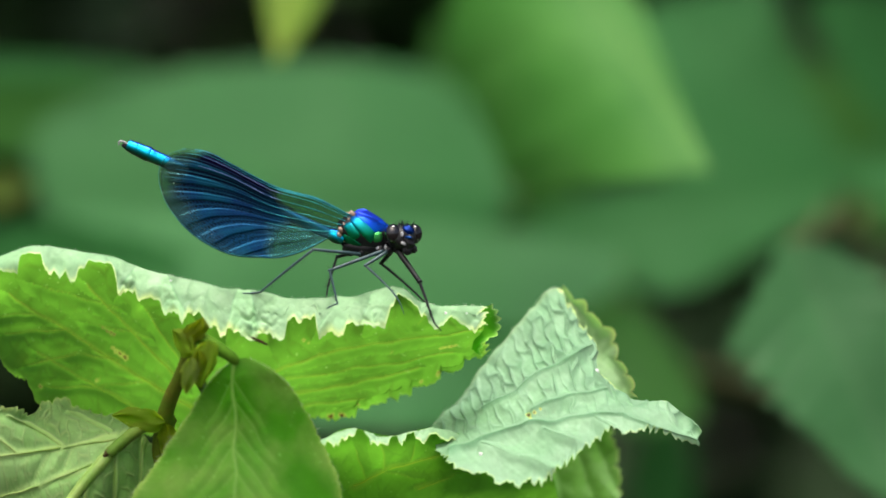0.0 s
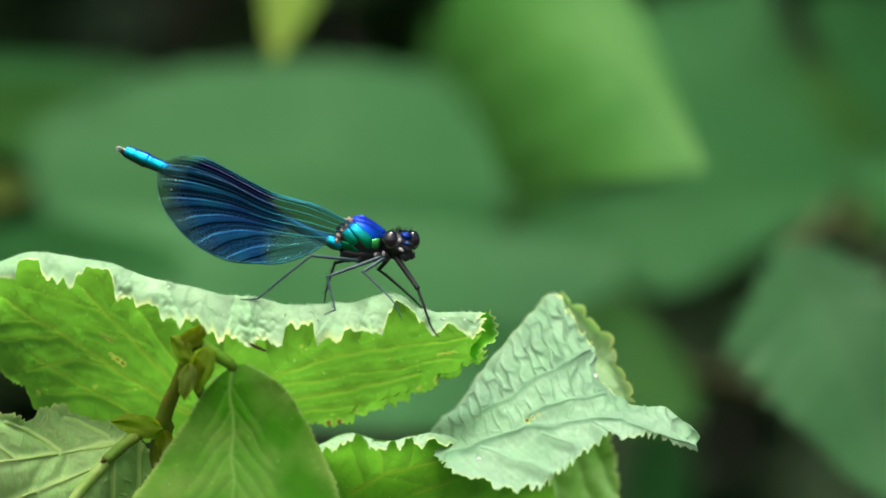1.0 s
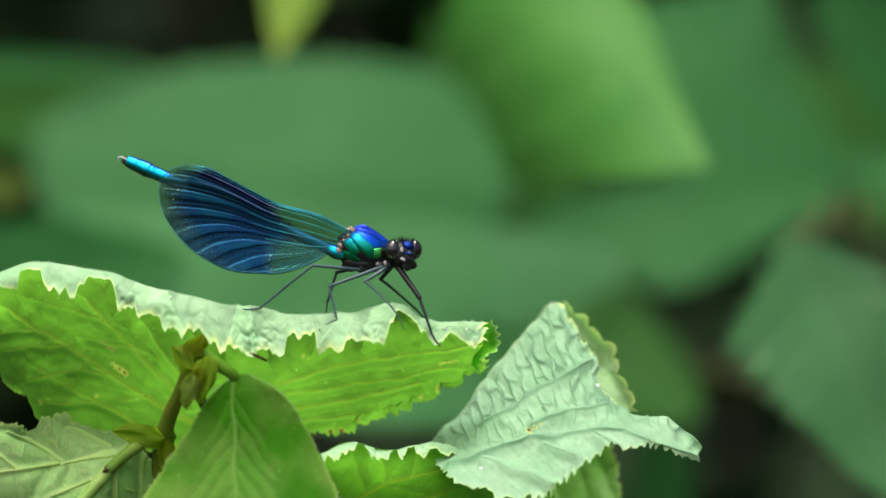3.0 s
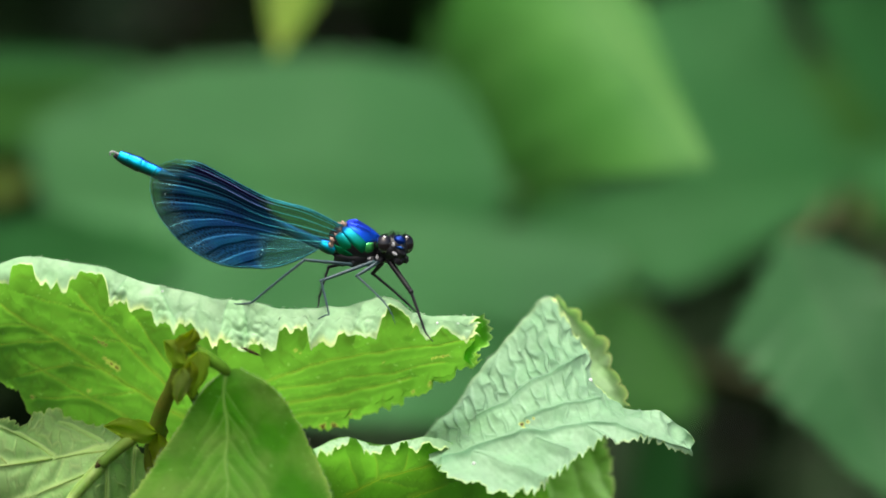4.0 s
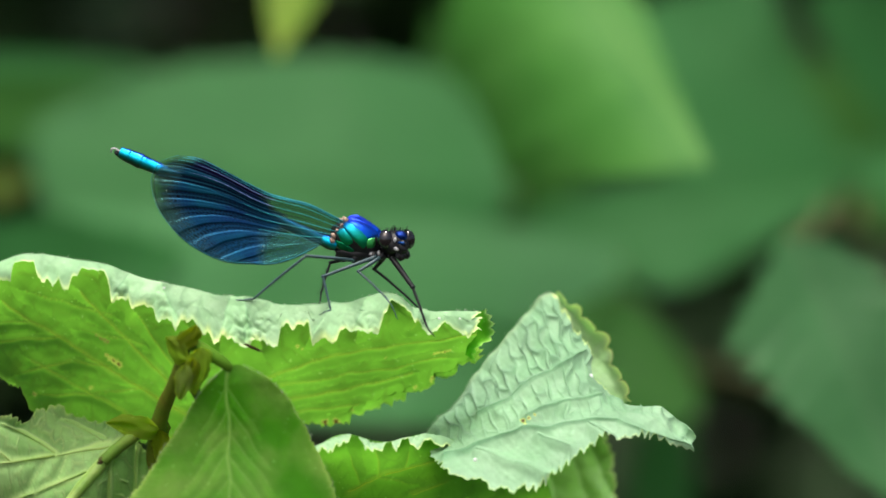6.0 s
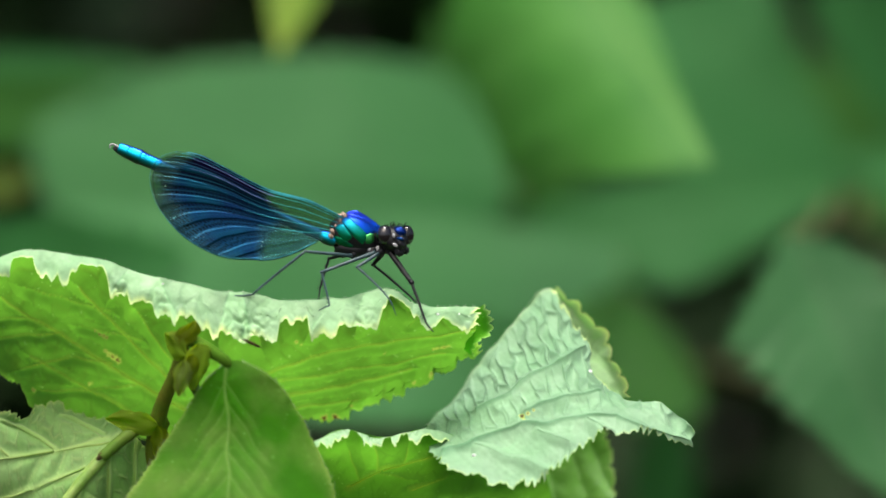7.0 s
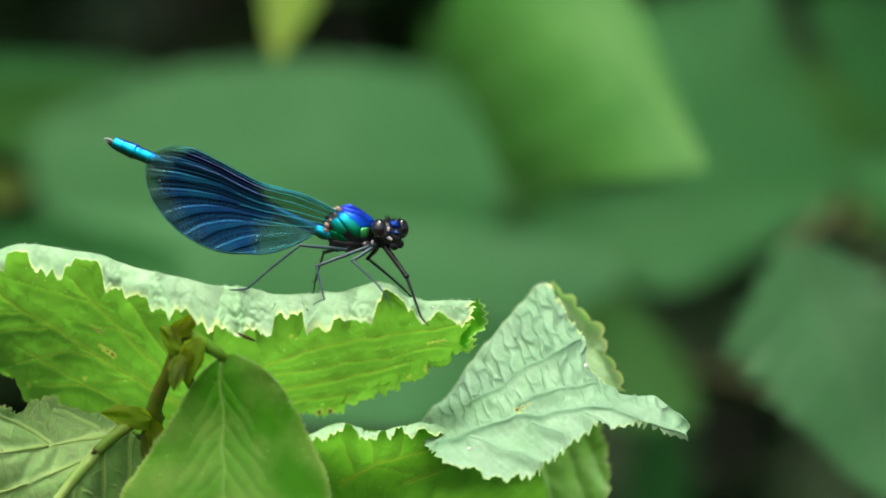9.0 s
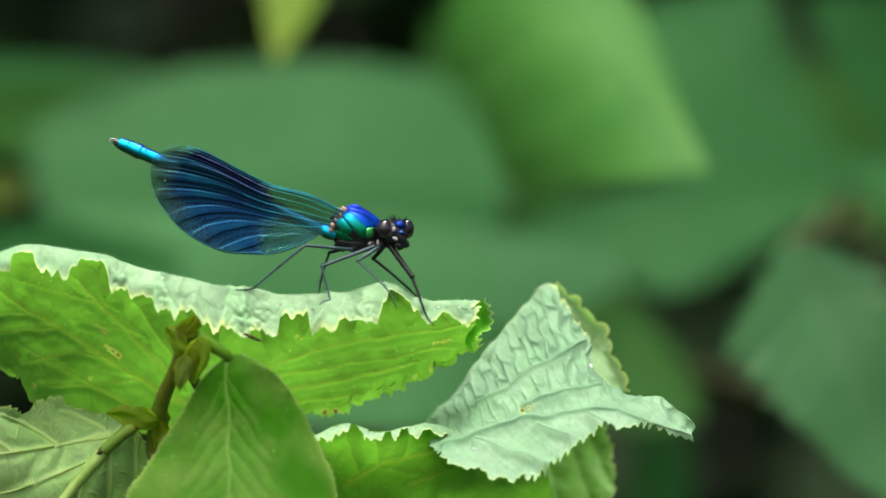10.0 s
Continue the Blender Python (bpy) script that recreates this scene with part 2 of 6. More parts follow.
GREEN = shimmer_material("green scales", [(0, (0.0, 0.10, 0.03)), (0.4, (0.0, 0.26, 0.11)), (0.7, (0.0, 0.22, 0.24)), (1, (0.0, 0.10, 0.34))], 2, -0.00033, 0.00357, 0.36)
LIME = shimmer_material("lime scales", [(0, (0.01, 0.22, 0.05)), (0.6, (0.06, 0.45, 0.10)), (1, (0.10, 0.48, 0.12))], 2, -0.0002, 0.0017, 0.34)
CYAN = shimmer_material("cyan scales", [(0, (0.03, 0.04, 0.02)), (0.20, (0.01, 0.08, 0.06)), (0.36, (0.0, 0.27, 0.29)), (0.58, (0.0, 0.40, 0.58)), (0.76, (0.0, 0.22, 0.62)), (0.9, (0.01, 0.07, 0.55)), (1, (0.01, 0.05, 0.45))], 2, -0.0010, 0.0011, 0.28)
ABDOMEN = shimmer_material("dark abdomen scales", [(0, (0.0, 0.04, 0.05)), (0.5, (0.0, 0.11, 0.16)), (1, (0.01, 0.05, 0.2))], 2, -0.0009, 0.0011, 0.4)
WING = wing_material("wing film")
VEIN = plain_material("wing vein", (0.015, 0.22, 0.27), (0.02, 0.30, 0.34), 0.35, metal=0.6, scale=3000, bump=0)
VEIN_PALE = plain_material("pale wing vein", (0.10, 0.17, 0.42), (0.16, 0.24, 0.50), 0.35, metal=0.6, scale=3000, bump=0)
WHITE = plain_material("white speck", (0.75, 0.78, 0.75), (0.85, 0.85, 0.82), 0.4, scale=3000, bump=0.1)
HAIR = plain_material("pale leaf hair", (0.62, 0.72, 0.52), (0.72, 0.78, 0.60), 0.6, scale=3000, bump=0)
SCAR = plain_material("dry leaf scar", (0.03, 0.02, 0.006), (0.09, 0.07, 0.03), 0.9, spec=0.1, scale=2500, bump=0.8, depth=0.0002)


# ---- mesh helpers ----
def mesh_of(name, verts, faces, mats, attrs=None, slots=None, smooth=True):
    me = bpy.data.meshes.new(name)
    me.from_pydata([tuple(v) for v in verts], [], [tuple(int(i) for i in f) for f in faces])
    for m in mats if isinstance(mats, (list, tuple)) else [mats]:
        me.materials.append(m)
    me.polygons.foreach_set("use_smooth", [smooth] * len(me.polygons))
    if slots is not None:
        me.polygons.foreach_set("material_index", [int(i) for i in slots])
    for key, values in (attrs or {}).items():
        a = me.attributes.new(key, "FLOAT", "POINT")
        a.data.foreach_set("value", np.asarray(values, dtype=np.float32).ravel())
    me.update()
    return me


def part(name, me, parent, label=""):
    ob = new(name, me)
    ob.parent = parent
    return tagged(ob, label)


def root(name, m, label, category, group="", kind=""):
    ob = new(name)
    ob.matrix_world = m
    ob.empty_display_size = 0.01
    return tagged(ob, label, category, group, kind)


def spline(points, n):
    """A smooth curve through a few points (Catmull-Rom), n samples along axis 0."""
    p = np.asarray(points, float)
    u = np.linspace(0, len(p) - 1, n) if np.isscalar(n) else np.asarray(n) * (len(p) - 1)
    return catmull(p, u)


def catmull(p, u):
    k = len(p)
    q = np.concatenate([[2 * p[0] - p[1]], p, [2 * p[-1] - p[-2]]])
    i = np.clip(np.floor(u).astype(int), 0, k - 2)
    f = (u - i)
    while f.ndim < p.ndim:
        f = f[..., None]
    if p.ndim == 3 and u.ndim == 2:      # rails (k, n, 3) met at (m, n)
        c = np.arange(p.shape[1])[None, :]
        a, b, d, e = (q[i + j, c] for j in range(4))
    else:
        a, b, d, e = (q[i + j] for j in range(4))
    return 0.5 * (2 * b + (d - a) * f + (2 * a - 5 * b + 4 * d - e) * f ** 2 + (3 * b - a - 3 * d + e) * f ** 3)


def grid_faces(m, n, wrap=False):
    r = np.arange(m - 1)[:, None] * n
    c = np.arange(n if wrap else n - 1)[None, :]
    c2 = (c + 1) % n
    return np.stack([r + c, r + c2, r + n + c2, r + n + c], -1).reshape(-1, 4)


def teeth(u, count, depth, seed, skew=0.62):
    """Double toothed margin, pointed tips and round bays: how far it is cut back, 0 to about depth."""
    out = np.zeros_like(u)
    for k, n, share in ((0, count, 0.75), (1, int(count * 2.3), 0.35)):
        rng = np.random.default_rng(seed + 100 * k)
        edges = np.cumsum(np.r_[0, rng.uniform(0.5, 1.5, n)])
        edges /= edges[-1]
        i = np.clip(np.searchsorted(edges, u, "right") - 1, 0, n - 1)
        f = (u - edges[i]) / (edges[i + 1] - edges[i])
        g = np.where(f < skew, f / skew * 0.5, 0.5 + (f - skew) / (1 - skew) * 0.5)
        out += share * rng.uniform(0.35, 1.0, n)[i] * (1 - np.abs(2 * g - 1) ** 1.5)
    return depth * out


def softened(c, times):
    """A row of numbers with its corners rounded."""
    for _ in range(times):
        c = np.r_[c[0], (c[:-2] + 2 * c[1:-1] + c[2:]) / 4, c[-1]]
    return c


def lobes(u, amount, seed):
    """A slow waver of a margin, 0 to amount."""
    w = np.sin(19 * u + seed) + np.sin(31 * u + 2.3 * seed) + 0.7 * np.sin(57 * u + 4.1 * seed)
    return amount * (0.5 + w / 5.4)


def fbm(P, scale, seed=0.0):
    """Cheap smooth noise from waves, about -1 to 1."""
    x, y, z = (P[..., i] * scale + seed * 7.3 for i in range(3))
    return (np.sin(1.7 * x + 2.1 * z + 0.6 * np.sin(1.3 * z - y)) + np.sin(2.9 * z - 1.1 * x + y + 1.9 * np.sin(0.8 * x))
            + 0.6 * np.sin(5.1 * x - 3.7 * z + 2.3 * y) + 0.6 * np.sin(4.3 * z + 4.9 * x + 1.2 * y)) / 3.2


def cells(a, b, seed, loose=0.7):
    """Irregular cells over two coordinates: distance from the seams, 0 on a seam."""
    i, j = np.floor(a), np.floor(b)
    f1, f2 = np.full(a.shape, 9.0), np.full(a.shape, 9.0)
    for di in (-1, 0, 1):
        for dj in (-1, 0, 1):
            h = np.sin((i + di) * 12.9898 + (j + dj) * 78.233 + seed) * 43758.5453
            k = np.sin((i + di) * 39.425 + (j + dj) * 11.135 + seed) * 24634.6345
            d = np.hypot(i + di + 0.5 + loose * (h % 1.0 - 0.5) - a, j + dj + 0.5 + loose * (k % 1.0 - 0.5) - b)
            f1, f2 = np.minimum(f1, d), np.minimum(f2, np.maximum(f1, d))
    return f2 - f1


def relief(P, axes, veins, width, lift, pucker, rung, seed=0, hard=1.0, net=0.0, slats=None, flank=0.26):
    """Vein mask, surface height and painted crease shade of a blade whose veins are lines (x0, y0, x1, y1, strength)
    over two axes, in mm.
    """
    q = P[..., list(axes)] * 1000
    q = q + 0.35 * np.stack([fbm(P, 260, seed + 1), fbm(P, 260, seed + 2)], -1)
    best = np.full(q.shape[:2], 1e9)
    near = np.zeros(q.shape[:2])
    mask = np.zeros(q.shape[:2])
    side = np.zeros(q.shape[:2])
    for x0, y0, x1, y1, s in veins:
        a, d = np.array([x0, y0]), np.array([x1 - x0, y1 - y0])
        ln = np.hypot(*d)
        t = np.clip(((q - a) @ d) / ln ** 2, 0, 1)
        far = np.linalg.norm(q - a - t[..., None] * d, axis=-1)
        mask = np.maximum(mask, np.exp(-(far / (width * s * (1.15 - 0.6 * t))) ** 2) * min(1, 0.5 + 0.5 * s))
        hit = far < best
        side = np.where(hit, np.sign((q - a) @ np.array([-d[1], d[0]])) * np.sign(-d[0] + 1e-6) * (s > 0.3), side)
        best, near = np.where(hit, far, best), np.where(hit, t * ln + 5.1 * len(veins) * x0 * 0.01, near)
    best = np.minimum(best, 8.0)
    wob = fbm(P, 420, seed + 5)
    rungs = cells((near + 0.30 * best + 0.35 * wob) / rung, (best + 0.3 * wob) / (1.9 * rung) + 9 * side, seed)
    if slats:                            # long cells across the blade, leaning by an angle
        ax, az = math.cos(radians(slats[0])), math.sin(radians(slats[0]))
        along, up = q[..., 0] * ax + q[..., 1] * az, q[..., 1] * ax - q[..., 0] * az
        rungs = cells((along + 0.4 * wob) / slats[1], (up + 0.5 * wob) / slats[2] + 0.5 * np.floor((along + 0.4 * wob) / slats[1]), seed, 0.42)
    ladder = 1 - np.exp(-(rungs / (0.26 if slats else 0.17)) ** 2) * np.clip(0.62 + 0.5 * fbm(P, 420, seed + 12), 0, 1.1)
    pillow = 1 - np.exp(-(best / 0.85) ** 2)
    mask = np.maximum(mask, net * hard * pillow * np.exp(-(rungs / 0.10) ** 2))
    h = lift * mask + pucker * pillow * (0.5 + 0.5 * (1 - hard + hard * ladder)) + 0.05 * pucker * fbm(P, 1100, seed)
    # painted shade: dark seams, one dark flank along each vein; the waves are mottling
    shade_tone = 0.62 + 0.85 * pillow * (ladder - 0.85) * hard + flank * side * np.exp(-(best / 1.8) ** 2) + 0.26 * fbm(P, 260, seed + 8) + 0.06 * fbm(P, 1500, seed + 9)
    return np.clip(mask, 0, 1), h * 0.001, np.clip(shade_tone, 0, 1)


def blade(name, rails, mats, nu=260, nv=90, cut0=None, cut1=None, veins=(), axes=(0, 2), width=0.22, lift=0.12, pucker=0.22, rung=1.5,
          fold=None, spots=(), seed=0, crinkle=0.0, hard=1.0, net=0.0, end=0.0, rims=(1.0, 1.0), rim_width=0.018, rib_mat=None, rib_size=1.0,
          calm=0.0, crumples=(), slats=None, hold=2.6, flank=0.26):
    """A leaf blade through a few smooth rails (mm). cut0 and cut1 trim the first and the last margin into teeth."""
    u = np.linspace(0, 1, nu)
    R = np.stack([spline(r, nu) for r in rails]) * 0.001
    k = len(rails)
    c0 = cut0(u) if cut0 else np.zeros(nu)
    c1 = cut1(u) if cut1 else np.zeros(nu)
    s = np.linspace(0, 1, nv)
    s = 0.5 - 0.5 * np.cos(math.pi * s) * (1 - 0.35 * np.sin(math.pi * s) ** 2)
    s = (s - s[0]) / (s[-1] - s[0])
    V = s[:, None] + c0[None, :] * (1 - s[:, None]) ** hold - c1[None, :] * s[:, None] ** 2.6
    P = catmull(R, V * (k - 1))
    N = np.cross(catmull(np.gradient(R, axis=1), V * (k - 1)), catmull(R, np.clip(V + 0.01, 0, 1) * (k - 1)) - catmull(R, np.clip(V - 0.01, 0, 1) * (k - 1)))
    N /= np.maximum(np.linalg.norm(N, axis=-1, keepdims=True), 1e-12)
    if end:
        e = u[None, :] * (1 - teeth(s, 9, end, seed + 77)[:, None])
        P = np.stack([np.stack([np.interp(e[i], u, P[i, :, c]) for c in range(3)], -1) for i in range(nv)])
        N = np.stack([np.stack([np.interp(e[i], u, N[i, :, c]) for c in range(3)], -1) for i in range(nv)])
    mask, h, shade_tone = relief(P, axes, veins, width, lift, pucker, rung, seed, hard(V) if callable(hard) else hard, net, slats, flank)
    shade_tone = 0.64 + (shade_tone - 0.64) * (1 - calm)
    P = P + N * (h + 0.00025 * fbm(P, 130, seed + 3) + crinkle * 0.001 * (0.8 * fbm(P, 150, seed + 4) - 0.5 * np.abs(fbm(P, 260, seed + 6)) + 0.12 * fbm(P, 800, seed + 2)) * (V if fold else 1.0))[..., None]
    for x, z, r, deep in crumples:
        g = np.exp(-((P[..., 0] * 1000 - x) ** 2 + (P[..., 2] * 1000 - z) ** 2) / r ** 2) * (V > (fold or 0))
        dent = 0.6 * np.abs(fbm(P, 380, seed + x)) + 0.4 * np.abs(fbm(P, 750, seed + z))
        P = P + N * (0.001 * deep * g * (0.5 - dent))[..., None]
        # shade inside the dents, put into the tone
        shade_tone = shade_tone - 0.55 * g * np.clip(dent * 1.6 - 0.25, 0, 1)
    shade_tone = np.clip(shade_tone, 0, 1)
    curl = np.clip((s[:, None] - 0.88) / 0.12, 0, 1) ** 2 + np.clip((0.12 - s[:, None]) / 0.12, 0, 1) ** 2
    P = P + N * (0.0007 * curl * np.clip(1 - 5 * c1, 0, 1)[None, :] * fbm(P, 240, seed + 20))[..., None]
    rims = [r(u)[None, :] if callable(r) else r for r in rims]
    rim = np.maximum(rims[0] * np.exp(-(s[:, None] / rim_width) ** 2), rims[1] * np.exp(-((1 - s[:, None]) / rim_width) ** 2)) * np.ones_like(V)
    if end:
        rim = np.maximum(rim, np.exp(-((1 - u[None, :]) / 0.007) ** 2))
    spot = np.zeros_like(V)
    q = P[..., list(axes)] * 1000
    for x, y, r in spots:
        d = np.linalg.norm(q - np.array([x, y]), axis=-1) / r
        spot = np.maximum(spot, np.clip(1.5 - d - 0.9 * fbm(P, 1900, seed + x), 0, 1))
    f = grid_faces(nv, nu)
    slots = None if fold is None else [int(V.ravel()[q4[0]] > fold) for q4 in f]
    me = mesh_of(name, P.reshape(-1, 3), f, mats, {"vein": mask, "rim": np.clip(rim, 0, 1), "spot": spot, "shade_tone": shade_tone}, slots)
    ribs = []
    if rib_mat:
        flat = (P[V < fold] if fold else P.reshape(-1, 3)) * 1000
        for x0, y0, x1, y1, g in veins:
            if g < 0.45:
                continue
            line = []
            for a in np.linspace(0, 0.94, 16):
                d = np.hypot(flat[:, axes[0]] - x0 - a * (x1 - x0), flat[:, axes[1]] - y0 - a * (y1 - y0))
                if d.min() < 0.5:
                    line.append(flat[d.argmin()])
            if len(line) > 6:
                line = np.array(line)
                for _ in range(2):
                    line[1:-1] = (line[:-2] + 2 * line[1:-1] + line[2:]) / 4
                line[:, 1] -= 0.02
                rib = tube("vein", line.tolist(), [0.17 * g * rib_size, 0.12 * g * rib_size, 0.05 * rib_size], rib_mat, 40, 7)
                rib.attributes.new("shade_tone", "FLOAT", "POINT").data.foreach_set("value", [1.0] * len(rib.vertices))
                ribs.append(rib)
    return me, ribs


def tube(name, points, radii, mat, n=40, sides=10, cap=True, lumps=0.0, seed=0):
    """A round stem through a few points (mm) with radii (mm)."""
    c = spline(points, n) * 0.001
    r = np.interp(np.linspace(0, 1, n), np.linspace(0, 1, len(radii)), radii) * 0.001
    if lumps:
        r = r * (1 + lumps * np.sin(np.linspace(0, 23, n) + seed) * np.sin(np.linspace(0, 9.7, n) + 2 * seed))
    t = np.gradient(c, axis=0)
    t /= np.maximum(np.linalg.norm(t, axis=1, keepdims=True), 1e-12)
    ref = np.array([0.31, 0.92, 0.22])
    a = np.cross(t, ref)
    a /= np.linalg.norm(a, axis=1, keepdims=True)
    b = np.cross(t, a)
    ang = np.linspace(0, 2 * math.pi, sides, endpoint=False)
    P = c[:, None] + r[:, None, None] * (np.cos(ang)[None, :, None] * a[:, None] + np.sin(ang)[None, :, None] * b[:, None])
    v, f = P.reshape(-1, 3), [tuple(q) for q in grid_faces(n, sides, True)]
    if cap:
        f += [tuple(range(sides))[::-1], tuple(range((n - 1) * sides, n * sides))]
    return mesh_of(name, v, f, mat)


def ball(name, centre, size, mat, turn=(0, 0, 0), power=1.0, rings=18, sides=24, rough=0.0, seed=0):
    """A rounded lump (mm): centre, half sizes, turn in degrees."""
    la = np.linspace(-math.pi / 2, math.pi / 2, rings)
    lo = np.linspace(0, 2 * math.pi, sides, endpoint=False)
    x = np.sin(la)[:, None] * np.ones(sides)
    y, z = np.cos(la)[:, None] ** power * np.cos(lo), np.cos(la)[:, None] ** power * np.sin(lo)
    P = np.stack([x, y, z], -1)
    P = P * (1 + rough * fbm(P, 3.1, seed))[..., None] * np.array(size)
    m = np.array(Euler([radians(a) for a in turn]).to_matrix())
    P = (P @ m.T + np.array(centre)) * 0.001
    return mesh_of(name, P.reshape(-1, 3), grid_faces(rings, sides, True), mat)


def down(name, roots, length, seed, mat, lean=(0, -0.3, 1.0), count=300):
    """Fine pale hairs along a line of places (mm), standing off by about lean: one mesh."""
    rng = np.random.default_rng(seed)
    p = np.asarray(roots, float)
    at = rng.uniform(0, len(p) - 1.001, count)
    i = at.astype(int)
    base = p[i] + (p[i + 1] - p[i]) * (at - i)[:, None] + rng.normal(0, 0.10, (count, 3))
    way = np.array(lean) + rng.normal(0, 0.55, (count, 3))
    tip = base + way / np.linalg.norm(way, axis=1, keepdims=True) * (length * rng.uniform(0.4, 1.2, count))[:, None]
    side = np.array([0.020, 0, 0])
    v = np.stack([base - side, base + side, base + np.array([0, -0.02, 0.02]), tip], 1).reshape(-1, 3) * 0.001
    f = [(4 * k + a, 4 * k + b, 4 * k + 3) for k in range(count) for a, b in ((0, 1), (1, 2), (2, 0))]
    return mesh_of(name, v, f, mat, smooth=False)


def outline(me, nu, row):
    """Places (mm) along one margin of a blade (row 0 or -1), or along its crest (row None)."""
    P = np.array([v.co for v in me.vertices]).reshape(-1, nu, 3) * 1000
    return P[row] if row is not None else P[P[..., 2].argmax(0), np.arange(nu)]


def join(name, meshes, mats):
    """Several meshes of one material as one mesh."""
    v, f = [], []
    for me in meshes:
        o = len(v)
        v += [tuple(x.co) for x in me.vertices]
        f += [tuple(i + o for i in p.vertices) for p in me.polygons]
        bpy.data.meshes.remove(me)
    return mesh_of(name, v, f, mats)


# ---- ground ----
def build_ground():
    n = 60
    xs = np.sign(np.linspace(-1, 1, n)) * np.abs(np.linspace(-1, 1, n)) ** 4 * 300
    X, Y = np.meshgrid(xs, xs)
    Z = 0.03 * np.sin(3.1 * X) * np.sin(2.3 * Y) * np.exp(-(X ** 2 + Y ** 2) / 80)
    v = np.stack([X, Y, Z], -1).reshape(-1, 3)
    ob = new("ground", mesh_of("ground", v, grid_faces(n, n), SOIL))
    tagged(ob, "dark leaf mould on the ground under the shrubs", "ground", kind="structure")


build_ground()


# ---- the hazel shoot on which the damselfly stands ----
shoot = root("hazel_shoot", PLAN, "green hazel shoot with curled toothed leaves and a terminal bud", "plant")


def build_perch_leaf():
    low = [(-73.64, 8, -13.4), (-65.64, 8, -18.79), (-60.44, 9, -25.92), (-55.41, 11, -27.71), (-49.33, 14, -30.16), (-44.64, 16, -30.7), (-38.89, 17, -31.18), (-32.9, 17, -31.18), (-26.9, 17, -30.75), (-20.44, 16, -28.82), (-13.57, 15, -28.08), (-5.87, 13.5, -25.28), (-2.03, 10.5, -23.19), (3.2, 7.8, -19.96), (7.2, 4.8, -16)]
    mid = [(-73.5, 7, -10.17), (-65.64, 7, -13.78), (-60.47, 7.5, -18.42), (-55.16, 8.5, -19.89), (-49.14, 10.5, -21.81), (-44.36, 12, -22.76), (-38.57, 12.5, -23.41), (-32.63, 12.5, -23.81), (-26.68, 12.5, -23.75), (-20.41, 12, -22.65), (-13.6, 11, -21.98), (-6.09, 10, -19.64), (-2.27, 7.5, -18.82), (2.88, 5.5, -16.73), (7.13, 3.4, -13.93)]
    high = [(-73.23, 5, -6.51), (-65.54, 5, -8.12), (-60.42, 5, -9.96), (-54.85, 5.5, -11.11), (-48.87, 6, -12.47), (-43.97, 6.5, -13.87), (-38.15, 6.5, -14.72), (-32.26, 6.5, -15.58), (-26.38, 6.5, -15.91), (-20.33, 6, -15.72), (-13.62, 6, -15.15), (-6.32, 5.5, -13.31), (-2.54, 4, -13.92), (2.53, 2.5, -13.09), (7.05, 1.5, -11.58)]
    ridge = [(-72.41, -1, -2.65), (-64.95, -1, -2.15), (-59.98, -1, -1.08), (-54.18, -1, -1.91), (-48.38, -1, -2.73), (-43.41, -1, -4.64), (-37.61, -1, -5.72), (-31.81, -1, -7.04), (-26.01, -1, -7.79), (-20.21, -1, -8.53), (-13.59, -1, -8.04), (-6.55, -1, -6.71), (-2.82, -0.8, -8.79), (2.16, -0.6, -9.29), (6.97, -0.4, -9.12)]
    over = [(-72, -4, -3.3), (-64.58, -4, -2.8), (-59.64, -4, -1.73), (-53.88, -4, -2.64), (-48.11, -4, -3.62), (-43.17, -4, -5.6), (-37.4, -4, -6.84), (-31.63, -4, -8.57), (-25.87, -4, -9.23), (-20.1, -4, -9.8), (-13.51, -4, -9.14), (-6.51, -4, -7.74), (-2.81, -3.2, -9.49), (2.15, -2.4, -10), (6.95, -1.6, -9.85)]
    lip = [(-71.95, -5.54, -6.08), (-64.55, -5.67, -5.83), (-59.55, -6.29, -5.99), (-53.79, -6.49, -7.29), (-48.0, -7.06, -9.42), (-43.12, -6.57, -10.41), (-37.29, -7.76, -13.99), (-31.57, -7.79, -15.79), (-25.85, -7.54, -15.95), (-20.14, -7.26, -15.96), (-13.59, -7.26, -15.31), (-6.63, -7.31, -14.0), (-2.95, -5.34, -14.05), (1.98, -4.17, -14.41), (6.44, -3.09, -14.11)]
    bays = [(0.072, 0.09), (0.107, 0.06), (0.114, 0.22), (0.137, 0.25), (0.154, 0.25), (0.159, 0.12), (0.171, 0.05), (0.180, 0.08), (0.191, 0.05), (0.201, 0.09), (0.208, 0.05), (0.220, 0.05), (0.223, 0.12), (0.234, 0.14), (0.239, 0.19), (0.251, 0.43), (0.263, 0.25), (0.275, 0.27), (0.281, 0.21), (0.289, 0.15), (0.297, 0.05), (0.318, 0.08), (0.333, 0.09), (0.343, 0.05), (0.361, 0.09), (0.381, 0.10), (0.391, 0.04), (0.409, 0.08), (0.421, 0.04), (0.434, 0.08), (0.454, 0.10), (0.471, 0.07), (0.485, 0.07), (0.493, 0.04), (0.505, 0.07)]
